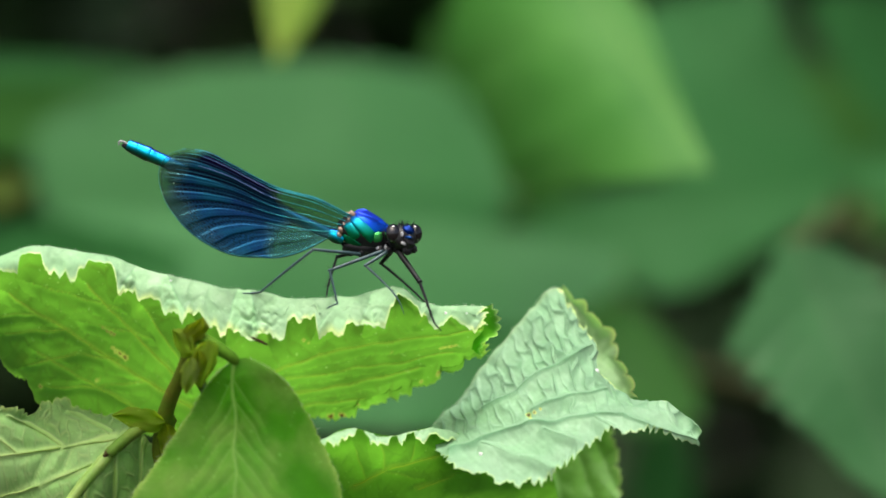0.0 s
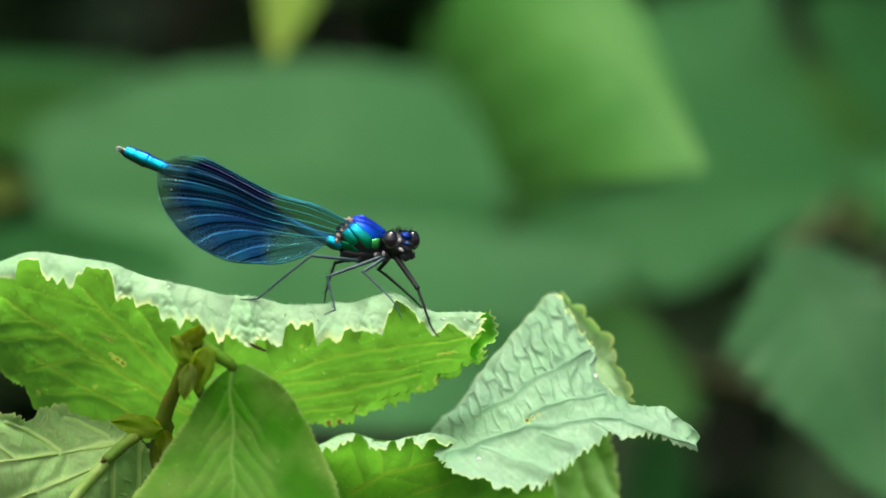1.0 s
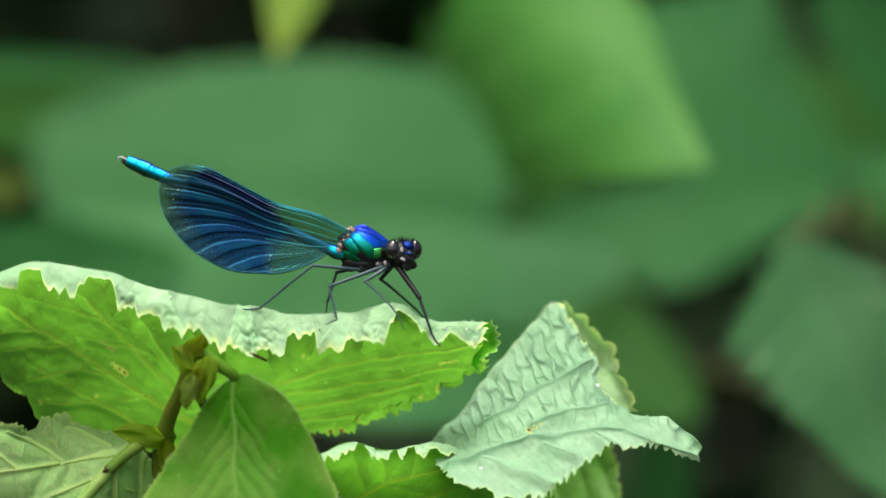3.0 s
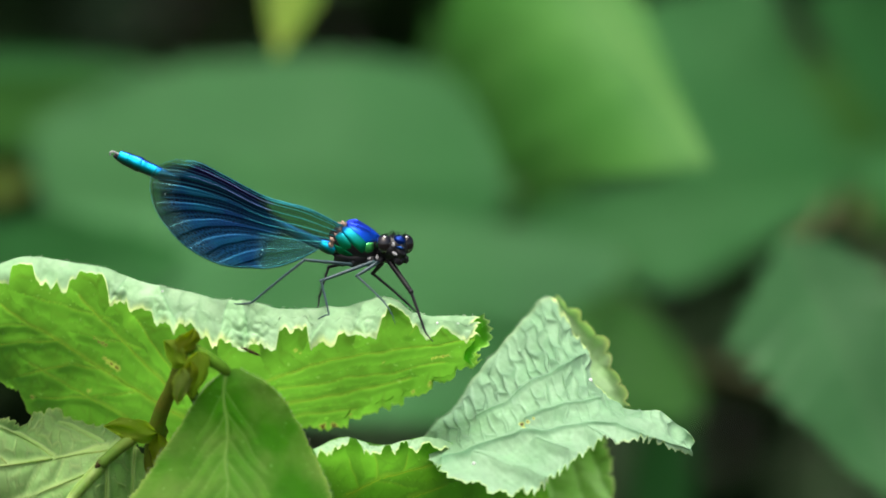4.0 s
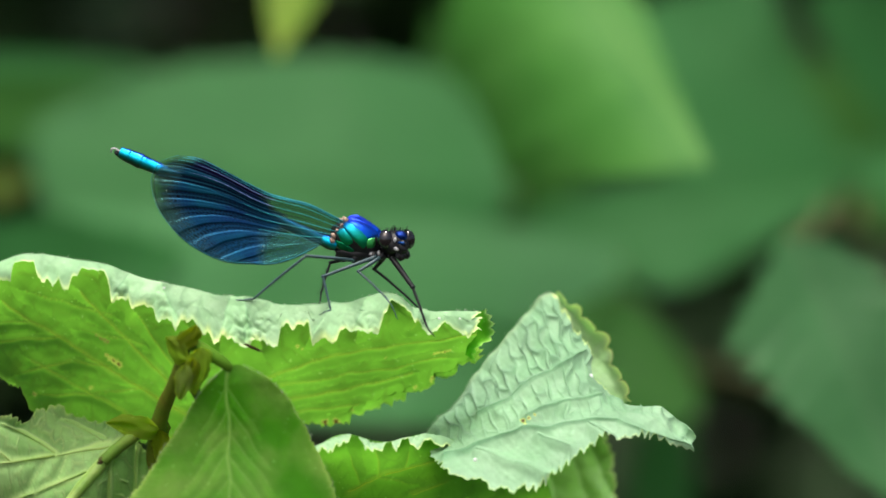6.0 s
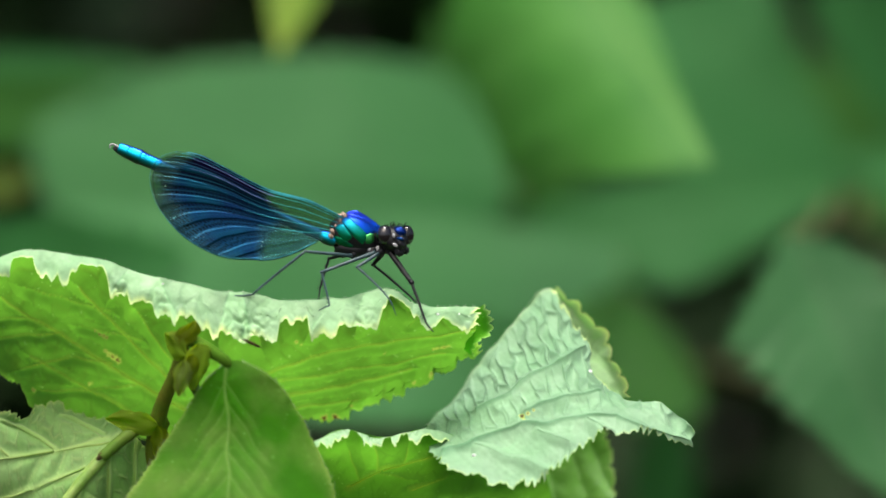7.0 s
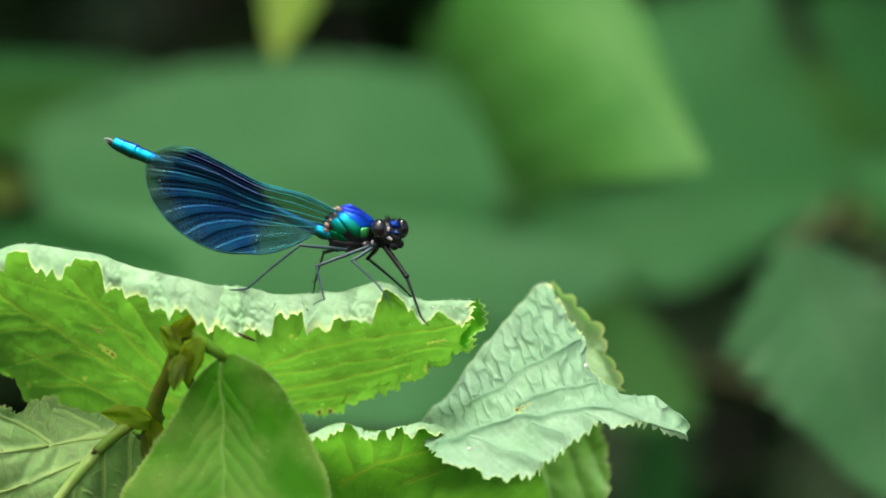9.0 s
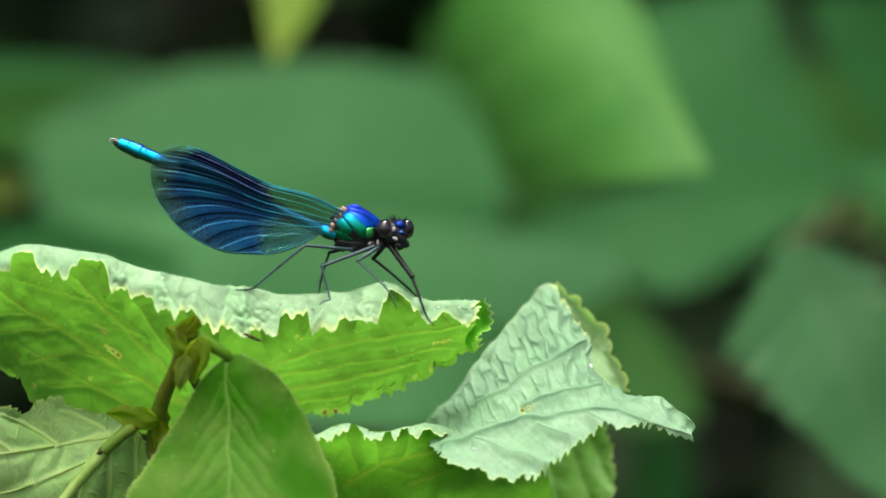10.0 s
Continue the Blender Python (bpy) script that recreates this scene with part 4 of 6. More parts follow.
def build_under_leaf():
    ridge_in = [(-20.33, 13, -44.13), (-13.97, 14, -46.35), (-7.18, 16, -47.8), (0.52, 19, -48.92), (10.01, 21, -49.1), (17.37, 22, -47.46)]
    mid = [(-19.77, 5, -35.94), (-13.74, 5, -36.37), (-7.05, 6, -37.69), (0.51, 10, -38.4), (9.88, 14, -39.1), (17.19, 16, -38.39)]
    high = [(-18.83, -5, -30.75), (-13.48, -5, -29.68), (-7.33, -4, -30.4), (-0.75, -1, -30.74), (8.03, 4, -32.53), (15.64, 7, -33.14)]
    ridge = [(-17.94, -7, -28.59), (-13.43, -7, -26.46), (-7.71, -6, -27.66), (-1.16, -3, -26.82), (7.6, 3, -29.97), (14.75, 5, -31.34)]
    lip = [(-17.02, -10, -30.21), (-13.36, -10, -28.91), (-7.51, -9, -29.78), (-0.98, -6, -29.95), (7.15, 1, -31.68), (14.27, 3, -32.47)]

    def lip_cut(u):
        c = lobes(u, 0.09, 3) + teeth(u, 20, 0.09, 31, 0.5)
        for at, wide, deep in ((0.26, 0.026, 0.14), (0.42, 0.022, 0.12), (0.50, 0.02, 0.12)):
            c = c + deep * np.exp(-((u - at) / wide) ** 4)
        return np.minimum(c, 0.23)

    veins = [(-13.3, -36.1, -7.9, -33.3, 1.2), (-7.9, -33.3, -0.7, -31.3, 0.9), (-3.7, -36.6, 1.4, -34.7, 0.8), (-11.6, -35.2, -12.6, -30.2, 0.4), (-8.6, -33.6, -9.2, -29.4, 0.4), (-5.0, -32.5, -4.4, -29.8, 0.35), (-15.3, -37.2, -17.4, -31.6, 0.4), (-9.4, -34.0, -3.0, -35.2, 0.35)]
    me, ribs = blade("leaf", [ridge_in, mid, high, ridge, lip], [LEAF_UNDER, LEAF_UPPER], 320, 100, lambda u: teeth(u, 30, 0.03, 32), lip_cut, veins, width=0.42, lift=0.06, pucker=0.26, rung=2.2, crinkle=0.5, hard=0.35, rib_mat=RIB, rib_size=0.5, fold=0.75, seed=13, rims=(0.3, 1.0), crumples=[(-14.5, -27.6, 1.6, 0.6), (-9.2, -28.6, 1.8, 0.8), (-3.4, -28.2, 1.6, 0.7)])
    leaf = part("leaf", me, side_shoot, "bright green leaf below, its upper margin rolled over")
    for rib in ribs:
        part("vein", rib, leaf)
    inner = [(4.45, 28, -30.51), (4, 26, -38.22), (5.7, 22, -46.6), (9.91, 16, -55.49), (15, 14, -59.55)]
    middle = [(15.39, 28, -29.18), (15.77, 26, -37.35), (16.51, 22, -45.74), (17.22, 17, -54.74), (17.54, 14, -59.98)]
    outer = [(26.57, 28, -28.58), (27.91, 27, -32.63), (28.11, 24, -38.09), (28.15, 18, -46.25), (20.96, 14, -59.55)]
    veins = [(7.97, -33.95, 10.04, -43.08, 0.5), (11.7, -31.87, 15.02, -43.08, 0.5), (15.44, -29.8, 19.59, -43.08, 0.55), (19.17, -28.97, 24.15, -42.25, 0.5), (22.91, -28.97, 26.64, -38.1, 0.4)]
    me, ribs = blade("leaf", [inner, middle, outer], LEAF_SHADE, 160, 90, None, lambda u: lobes(u, 0.03, 2) + teeth(u, 16, 0.05, 35), veins, width=0.2, lift=-0.08, pucker=0.3, rung=1.8, crinkle=0.3, hard=0.3, seed=14, rims=(0.2, 0.8))
    part("leaf", me, side_shoot, "deep green leaf with pale parallel veins in shade")
    part("petiole", tube("petiole", [(-0.34, 20, -69.68), (0.52, 19, -56.66), (0.94, 18, -48.4)], [0.9, 0.8, 0.8], STALK, 24), leaf)


build_crumpled_leaf()
build_under_leaf()
part("stem", tube("stem", [(-20.7, 60, -513.66), (-5.61, 30, -189.35), (-1.04, 22, -91.55), (-0.17, 22, -68.21), (0.35, 21, -48.24), (0.09, 15, -37.47), (-1, 3, -29.55)], [3.6, 2.2, 1.5, 1.3, 0.9, 0.7, 0.7], BARK, 120, 12, lumps=0.05), side_shoot, "green stem")

# ---- the damselfly ----
fly = root("damselfly", PLAN, "metallic blue-green male damselfly with dark blue wings, standing on a leaf", "damselfly")


def fly_abdomen():
    a, b = np.array((-14.59, -0.6, 0.33)), np.array((-46.53, 1.5, 14.23))
    ax = (b - a) / np.linalg.norm(b - a)
    ends = (0, 0.07, 0.17, 0.30, 0.43, 0.56, 0.68, 0.807, 0.898, 0.957, 1.0)
    flank = np.cross((0, 0, 1), ax) / np.linalg.norm(np.cross((0, 0, 1), ax))
    turn = Matrix(np.stack([ax, flank, np.cross(ax, flank)], -1).tolist())
    me_list = []
    for i, (s, e) in enumerate(zip(ends, ends[1:])):
        ln = np.linalg.norm(b - a) * (e - s)
        t = np.linspace(0, 1, 12)
        x = t * ln
        base = 0.80 if 0 < i < 8 else 0.95
        swell = 0.18 * max(0, i - 5) / 3
        r = (base + swell) * (1 + 0.05 * np.exp(-((t - 0.9) / 0.08) ** 2) - 0.04 * np.exp(-(t / 0.06) ** 2) - 0.02 * np.exp(-((1 - t) / 0.03) ** 2))
        if i == 0:
            r = r * (0.75 + 0.25 * np.sin(math.pi * t))
        if i >= 8:
            r = r * (1 - 0.16 * (i - 8) - 0.2 * t)
        ang = np.linspace(0, 2 * math.pi, 20, endpoint=False)
        P = np.stack([x[:, None] + 0 * ang, r[:, None] * np.cos(ang), r[:, None] * 1.05 * np.sin(ang)], -1) * 0.001
        f = [tuple(q) for q in grid_faces(12, 20, True)] + [tuple(range(20))[::-1], tuple(range(220, 240))]
        me = mesh_of("abdomen_segment", P.reshape(-1, 3), f[:-2], ABDOMEN if 0 < i < 7 else CYAN)
        ob = part("abdomen_segment", me, fly, "dark blue-green abdomen segment" if 0 < i < 7 else "shining cyan blue abdomen segment")
        ob.matrix_local = Matrix.Translation(Vector((a + ax * np.linalg.norm(b - a) * s) * 0.001)) @ turn.to_4x4()
    for side in (-1, 1):
        part("clasper", tube("clasper", [(-46.15, 1, 14.14), (b + np.array([-0.7, side * 0.5, 0.55])).tolist(), (b + np.array([-1.25, side * 0.5, 0.45])).tolist(), (b + np.array([-1.3, side * 0.15, 0.0])).tolist()], [0.14, 0.13, 0.1, 0.07], PALE, 16, 8), fly, "grey hooked tail clasper")
    part("tail_plate", ball("tail_plate", (b + np.array([-0.3, 0, -0.15])).tolist(), (0.6, 0.45, 0.42), BLACK, (0, 24, 0), rough=0.2), fly)


THORAX, TSIZE, TTURN = np.array((-11.79, 0, 1.33)), np.array([3.9, 2.35, 2.6]), radians(24)


def on_thorax(x, z, out):
    """Depth of the thorax's near face at plan x, z (mm), raised by out."""
    dx, dz = x - THORAX[0], z - THORAX[2]
    c, s = math.cos(TTURN), math.sin(TTURN)
    p, q = dx * c - dz * s, dx * s + dz * c
    r = np.clip((p / (TSIZE[0] * 1.06)) ** 2 + (q / (TSIZE[2] * 1.06)) ** 2, 0, 0.97)
    return THORAX[1] - TSIZE[1] * np.sqrt(1 - r) - out


def thorax_plate(corners, mat, out=0.28, label=""):
    """A domed shining plate over the thorax between four corners, on both flanks."""
    c = np.array(corners, float)
    c = c.mean(0) + 1.12 * (c - c.mean(0))
    n = 15
    g = np.linspace(-1, 1, n)
    X, Y = np.meshgrid(g, g)
    U, W = X * np.sqrt(1 - 0.3 * Y ** 2), Y * np.sqrt(1 - 0.3 * X ** 2)
    s, t = (U + 1) / 2, (W + 1) / 2
    q = (1 - s)[..., None] * (1 - t)[..., None] * c[0] + s[..., None] * (1 - t)[..., None] * c[1] + s[..., None] * t[..., None] * c[2] + (1 - s)[..., None] * t[..., None] * c[3]
    edge = np.maximum(np.abs(X), np.abs(Y))
    y = on_thorax(q[..., 0], q[..., 2], out * np.sqrt(np.clip(1 - edge ** 4, 0, 1)) - 0.12)
    for flank in (1, -1):
        P = np.stack([q[..., 0], THORAX[1] + flank * (y - THORAX[1]), q[..., 2]], -1) * 0.001
        f = [tuple(k) if flank < 0 else tuple(k)[::-1] for k in grid_faces(n, n)]
        part("thorax_plate", mesh_of("thorax_plate", P.reshape(-1, 3), f, mat), fly, label)


def fly_thorax():
    part("thorax", ball("thorax", THORAX.tolist(), TSIZE.tolist(), BLACK, (0, 24, 0), 0.85, 28, 36, rough=0.05), fly, "black thorax")
    part("thorax_belly", ball("thorax_belly", (-11.54, 0, -0.75), (3.4, 1.7, 1.35), BLACK, (0, 2, 0), 0.9, rough=0.08, seed=4), fly)
    thorax_plate([(-13.28, 0, 4.23), (-11.54, 0, 4.98), (-7.8, 0, 2.41), (-9.96, 0, 1)], BLUE, 0.3, "shining deep blue thorax plate")
    thorax_plate([(-13.86, 0, 3.24), (-12.53, 0, 3.98), (-9.79, 0, 1.41), (-10.54, 0, -0.42)], GREEN, 0.42, "shining emerald green thorax plate")
    thorax_plate([(-14.77, 0, 2.41), (-13.53, 0, 3.07), (-11.95, 0, 0.91), (-13.36, 0, 0.25)], GREEN, 0.38, "shining emerald green thorax plate")
    thorax_plate([(-14.94, 0, 1.25), (-13.61, 0, 0.75), (-11.79, 0, -0.42), (-13.78, 0, -1)], GREEN, 0.25, "shining emerald green thorax plate")
    thorax_plate([(-10.21, 0, 1.33), (-8.88, 0, 1.58), (-9.05, 0, 0.08), (-10.21, 0, -0.08)], LIME, 0.3, "shining lime green thorax plate")
    for q, r in (((-13.18, -0.6, 3.98), 0.55), ((-13.75, -1, 3.31), 0.45), ((-14.99, -1.3, 1.82), 0.5), ((-15.24, -1.3, 1.08), 0.45), ((-14.41, -1.2, 2.57), 0.4)):
        part("wing_hinge", ball("wing_hinge", q, (r, 0.5, r * 0.8), TAN, (0, 40, 0), rough=0.35, seed=r * 9), fly, "tan wing hinge")
    part("wing_hinge", ball("wing_hinge", (-13.47, 1, 3.74), (0.9, 0.5, 0.7), TAN, (0, 40, 0), rough=0.35), fly, "tan wing hinge")
    for q, s in (((-11.93, -0.9, -1.41), 1.0), ((-9.28, -1, -1.24), 1.1), ((-8.12, -0.9, -1.16), 1.0), ((-13.47, 0.9, -1.33), 0.9), ((-7.98, 0.5, -1.25), 0.9), ((-6.96, -0.6, -0.91), 0.8)):
        part("hip", ball("hip", q, (0.75 * s, 0.7 * s, 0.85 * s), BLACK, (0, 30, 0), rough=0.12, seed=s), fly)
    part("pale_patch", ball("pale_patch", (-9.6, -1.5, -0.91), (0.25, 0.2, 0.35), PALE, rough=0.2), fly)
    part("neck", tube("neck", [(-9.63, 0, 0.42), (-8.3, -0.2, 0.41), (-6.97, -0.4, 0.58)], [1.3, 0.9, 1.2], BLACK, 16), fly)


def fly_head():
    head = part("head", ball("head", (-6.05, -0.6, 0.66), (2.1, 2.3, 1.95), BLACK, (0, 10, -22), rough=0.10, seed=1), fly, "black head")
    part("eye", ball("eye", (-7.44, -2, 1.24), (1.2, 1.1, 1.45), EYE, (0, 0, -20)), head, "glossy dark eye")
    part("eye", ball("eye", (-4.15, 0, 1.25), (1.05, 1.1, 1.45), EYE, (0, 0, -20)), head, "glossy dark eye")
    part("forehead", ball("forehead", (-5.25, -1.9, 1.75), (1.0, 0.75, 0.85), HEAD_BLUE, (0, 15, -20), rough=0.2, seed=3), head, "deep blue forehead")
    part("face", ball("face", (-5.21, -2.2, 0.08), (1.05, 0.8, 1.15), BLACK, (0, 0, -20), rough=0.2), head)
    part("face_plate", ball("face_plate", (-5.12, -2.95, 0.70), (0.62, 0.28, 0.26), HEAD_BLUE, (0, 10, -20)), head, "blue face plate")
    part("pale_patch", ball("pale_patch", (-6.03, -2.85, 1.16), (0.22, 0.2, 0.36), PALE, rough=0.25), head)
    part("pale_patch", ball("pale_patch", (-5.86, -2.85, -0.17), (0.42, 0.2, 0.24), PALE, (0, 30, 0), rough=0.25), head)
    part("pale_patch", ball("pale_patch", (-8.44, -1.5, -0.74), (0.22, 0.2, 0.4), PALE, rough=0.2), head)
    part("jaw", ball("jaw", (-5.29, -1.9, -1.16), (0.8, 0.7, 0.7), BLACK, (0, 30, -20), rough=0.2, seed=2), head)
    part("jaw", ball("jaw", (-4.39, -1.4, -0.99), (0.6, 0.6, 0.65), BLACK, (0, 30, -20), rough=0.2, seed=6), head)
    for q, e in (((-6.2, -2, 2.07), (-5.94, -3, 3.3)), ((-4.8, -1.2, 2.24), (-4.14, -1.8, 3.23))):
        part("antenna", tube("antenna", [q, e], [0.09, 0.03], BLACK, 8, 6), head)


def fly_hairs():
    rng = np.random.default_rng(6)
    hairs = []
    for i in range(420):
        if i < 260:
            a = rng.uniform(0.1, 1.25) * math.pi
            c, s = np.array((-5.97, -0.8, 0.91)), np.array([2.5, 2.0, 1.95])
            d = np.array([math.cos(a), rng.uniform(-0.9, 0.5), math.sin(a)])
        else:
            a = rng.uniform(0.05, 0.75) * math.pi
            c, s = THORAX, TSIZE * 1.02
            d = np.array([math.cos(a + 0.4 * math.pi - 0.6), rng.uniform(-0.7, 0.7), math.sin(a)])
        d /= np.linalg.norm(d)
        p = c + d * s * 0.93
        e = p + (d + rng.normal(0, 0.25, 3)) * rng.uniform(0.25, 0.75)
        hairs.append(tube("bristle", [p.tolist(), e.tolist()], [0.028, 0.01], BLACK, 3, 4, False))
    ob = part("bristles", join("bristles", hairs, BLACK), fly, "fine black bristles")
    tagged(ob, kind="stuff")


def fly_leg(joints, radii, seed, skin=None):
    skin = skin or LEG
    leg = part("leg", tube("leg", [joints[0], (0.6 * np.array(joints[0]) + 0.4 * np.array(joints[1])).tolist(), joints[1]], [radii[0] * 1.1, radii[0], radii[0] * 0.8], skin, 14, 8), fly, "thin dark leg")
    part("shin", tube("shin", [joints[1], (0.5 * np.array(joints[1]) + 0.5 * np.array(joints[2]) + np.array([0, 0, 0.08])).tolist(), joints[2]], [radii[1], radii[1] * 0.85, radii[1] * 0.7], skin, 14, 8), leg)
    part("knee", ball("knee", joints[1], (radii[0] * 0.95,) * 3, skin, rings=10, sides=10), leg)
    if len(joints) > 3:
        part("foot", tube("foot", joints[2:], [radii[1] * 0.75, radii[1] * 0.55, radii[1] * 0.3], skin, 14, 7), leg)
    rng = np.random.default_rng(seed)
    spines = []
    for a, b, n in ((joints[0], joints[1], 9), (joints[1], joints[2], 15)):
        a, b = np.array(a), np.array(b)
        for t in np.linspace(0.12, 0.96, n):
            p = a + (b - a) * t
            q = np.cross(b - a, [0, 1, 0])
            q = q / np.linalg.norm(q) * (1 if seed % 2 else -1)
            e = p + q * 0.45 + (b - a) / np.linalg.norm(b - a) * 0.45 + rng.normal(0, 0.12, 3)
            spines.append(tube("spine", [p.tolist(), e.tolist()], [0.035, 0.012], BLACK, 3, 4, False))
    tagged(part("spines", join("spines", spines, BLACK), leg), kind="stuff")


def fly_wings():
    lead = [(-13.45, 0, 3.9), (-18.59, 0, 6.56), (-24.4, 0, 8.13), (-30.63, 0, 11.29), (-34.53, 0, 13.28), (-37.68, 0, 13.7)]
    fan1 = [(-13.94, 0, 3.24), (-19.42, 0, 5.4), (-25.23, 0, 7.06), (-31.46, 0, 10.21), (-36.44, 0, 12.04), (-40.51, 0, 12.53)]
    fan2 = [(-14.36, 0, 2.41), (-19.42, 0, 3.9), (-25.23, 0, 5.4), (-31.04, 0, 7.89), (-36.44, 0, 9.21), (-41.67, 0, 9.88)]
    fan3 = [(-14.61, 0, 1.74), (-19.42, 0, 2.74), (-24.82, 0, 3.9), (-30.63, 0, 5.56), (-36.02, 0, 6.23), (-40.59, 0, 5.73)]
    fan4 = [(-14.86, 0, 1.49), (-19.01, 0, 1.74), (-23.57, 0, 2.41), (-28.55, 0, 3.24), (-33.12, 0, 3.07), (-37.02, 0, 1.41)]
    fan5 = [(-15.02, 0, 1.33), (-18.18, 0, 1.08), (-21.91, 0, 0.83), (-25.65, 0, 0.58), (-28.97, 0, -0.25), (-31.71, 0, -1.58)]
    trail = [(-15.11, 0, 1.16), (-17.51, 0, 0.25), (-20, 0, -1), (-22.33, 0, -1.83), (-24.57, 0, -2.24), (-26.73, 0, -2.16)]
    rails = [lead, fan1, fan2, fan3, fan4, fan5, trail]
    nu, nv = 150, 320
    R = np.stack([spline(r, nu) for r in rails]) * 0.001
    s = np.linspace(0, 1, nv)
    P = catmull(R, s[:, None] * 6 * np.ones(nu))
    u = np.linspace(0, 1, nu)[None, :]
    v = s[:, None]
    chief = np.array([0.012, 0.05, 0.10, 0.155, 0.215, 0.28, 0.345, 0.41, 0.475, 0.54, 0.605, 0.67, 0.735, 0.80, 0.87, 0.94])
    branch = (chief[1:] + chief[:-1]) / 2
    gap = np.min(np.abs(v[..., None] - chief), -1)
    gap2 = np.min(np.abs(v[..., None] - branch), -1)
    rng = np.random.default_rng(3)
    base = np.clip(1 - (u - 0.34 - 0.22 * np.clip(v - 0.45, 0, 1)) / 0.1, 0, 1)
    fade = np.interp(v, [0, 0.3, 0.42, 0.6, 1], [1, 1, 0.5, 0.18, 0.12]) * (0.62 + 0.38 * np.maximum(base, np.clip((0.2 - v) * 10, 0, 1)))
    vein = np.clip(fade * np.exp(-(gap / np.where(v < 0.2, 0.0042, 0.0034)) ** 2) + 0.5 * fade * (v > 0.18) * np.exp(-(gap2 / 0.003) ** 2) * np.clip((u - 0.38) * 8, 0, 1), 0, 1)
    rows = np.interp(v, np.r_[0, chief, 1], np.arange(len(chief) + 2))
    amount = rng.uniform(0.85, 1.0, len(chief) + 3)[np.floor((rows + 0.5) / 2).astype(int)]
    cross = (np.sin(u * 330 + 7 * np.sin(29 * v) + 40 * v) > 0.55) * np.clip((v - 0.5) * 4, 0, 1) * np.clip((u - 0.5) * 8, 0, 1) * np.clip((0.95 - u) * 8, 0, 1)
    vein = np.clip(vein * np.clip(0.12 + 2.2 * u, 0, 1) + 0.10 * cross, 0, 1)
    mesh_lines = (np.abs(np.sin(u * 210 + 6 * np.sin(19 * v) + 30 * v)) < 0.16) * np.clip((v - 0.5) * 5, 0, 1) * np.clip((0.85 - u) * 6, 0, 1)
    cells_in = 0.22 * (np.sin(u * 420 + 9 * np.sin(37 * v)) > 0.86)
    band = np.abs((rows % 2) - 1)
    # pleat hollows: their shade is painted dark, and they bend the film slightly
    shaded_hollow = np.clip((band - 0.12 - 0.32 * u + 0.10 * fbm(P, 260, 4)) / 0.16, 0, 1) * amount * np.clip(u * 3 - 0.5, 0, 1)
    wave = 0.06 * fbm(P, 300, 2)
    begins = np.interp(v, [0, 0.15, 0.33, 0.5, 0.67, 0.83, 1], [0.37, 0.36, 0.27, 0.25, 0.36, 0.50, 0.82])
    clear = np.clip(1 - (u - begins + 0.6 * wave) / np.interp(v, [0, 0.2, 0.4, 1], [0.04, 0.06, 0.13, 0.12]), 0, 1) * (1 - 0.3 * np.clip((v - 0.36) * 8, 0, 1) * np.clip((0.6 - v) * 8, 0, 1))
    clear = np.maximum(clear, np.clip((u - 0.77 - 0.10 * v + wave * 0.8) / 0.20, 0, 1) * np.clip(1.3 - 0.9 * v, 0, 1))
    clear = np.maximum(clear, np.clip((u - 0.72) * 6, 0, 1) * np.clip((0.075 - v) * 30, 0, 1))
    film = np.clip(0.985 - 0.89 * clear + 0.5 * vein + cells_in * (1 - clear), 0, 1)
    clear = np.maximum(clear, np.clip((u - 0.78 + wave) * 9, 0, 1) * np.clip((0.2 - v) * 7, 0, 0.9))
    film = np.minimum(film, np.clip(0.985 - (0.89 - 0.45 * np.clip((v - 0.5) * 4, 0, 1)) * clear + 0.5 * vein + 0.22 * mesh_lines, 0, 1))
    film = film * (0.55 + 0.45 * np.clip((1.0 - u) / 0.04, 0, 1)) + 0.35 * (u > 0.992)
    P[..., 1] += 0.00014 * (shaded_hollow - 0.5) * np.clip(u * 4, 0, 1) + 0.0007 * np.sin(math.pi * u) * np.sin(math.pi * v)
    low = np.clip((v - 0.5) * 5, 0, 1) * np.ones_like(u)
    cells_of = np.clip(0.2 + 1.4 * (v - 0.35), 0.1, 0.75) * np.clip(u * 5 - 0.3, 0, 1) * np.clip((v - 0.12) * 20, 0, 1)
    film = np.clip(film + 0.03 * clear * (u < 0.6) + 0.08 * clear * low, 0, 1)
    me = mesh_of("wing", P.reshape(-1, 3), grid_faces(nv, nu), WING, {"vein": vein, "along": 46 * u + 3 * wave * np.ones_like(u), "row": 2 * rows + 0 * u, "cells": cells_of, "low": low, "violet": np.clip((0.2 - v) * 14, 0, 1) * np.clip((u - 0.36) * 14, 0, 1) * np.clip((0.86 - u) * 6, 0, 1), "clear": clear, "film": np.clip(film, 0, 1), "shaded_hollow": np.clip(shaded_hollow + 0.5 * np.clip((0.2 - v) * 8, 0, 1) * np.clip(u * 5 - 2, 0, 1), 0, 1) * (1 - clear)})
    hinge = np.array((-14.28, 0, 2.41)) * 0.001
    back = Matrix.Translation(Vector(hinge))
    specks = [ball("speck", (P[int(a * nv), int(b * nu)] * 1000 + np.array([0, -1.6, 0])).tolist(), (0.10, 0.08, 0.10), WHITE, rings=6, sides=8) for a, b in rng.uniform((0.15, 0.5), (0.9, 0.97), (14, 2))]
    tagged(part("specks", join("specks", specks, WHITE), fly, "pale dust specks on the wing"), kind="stuff")
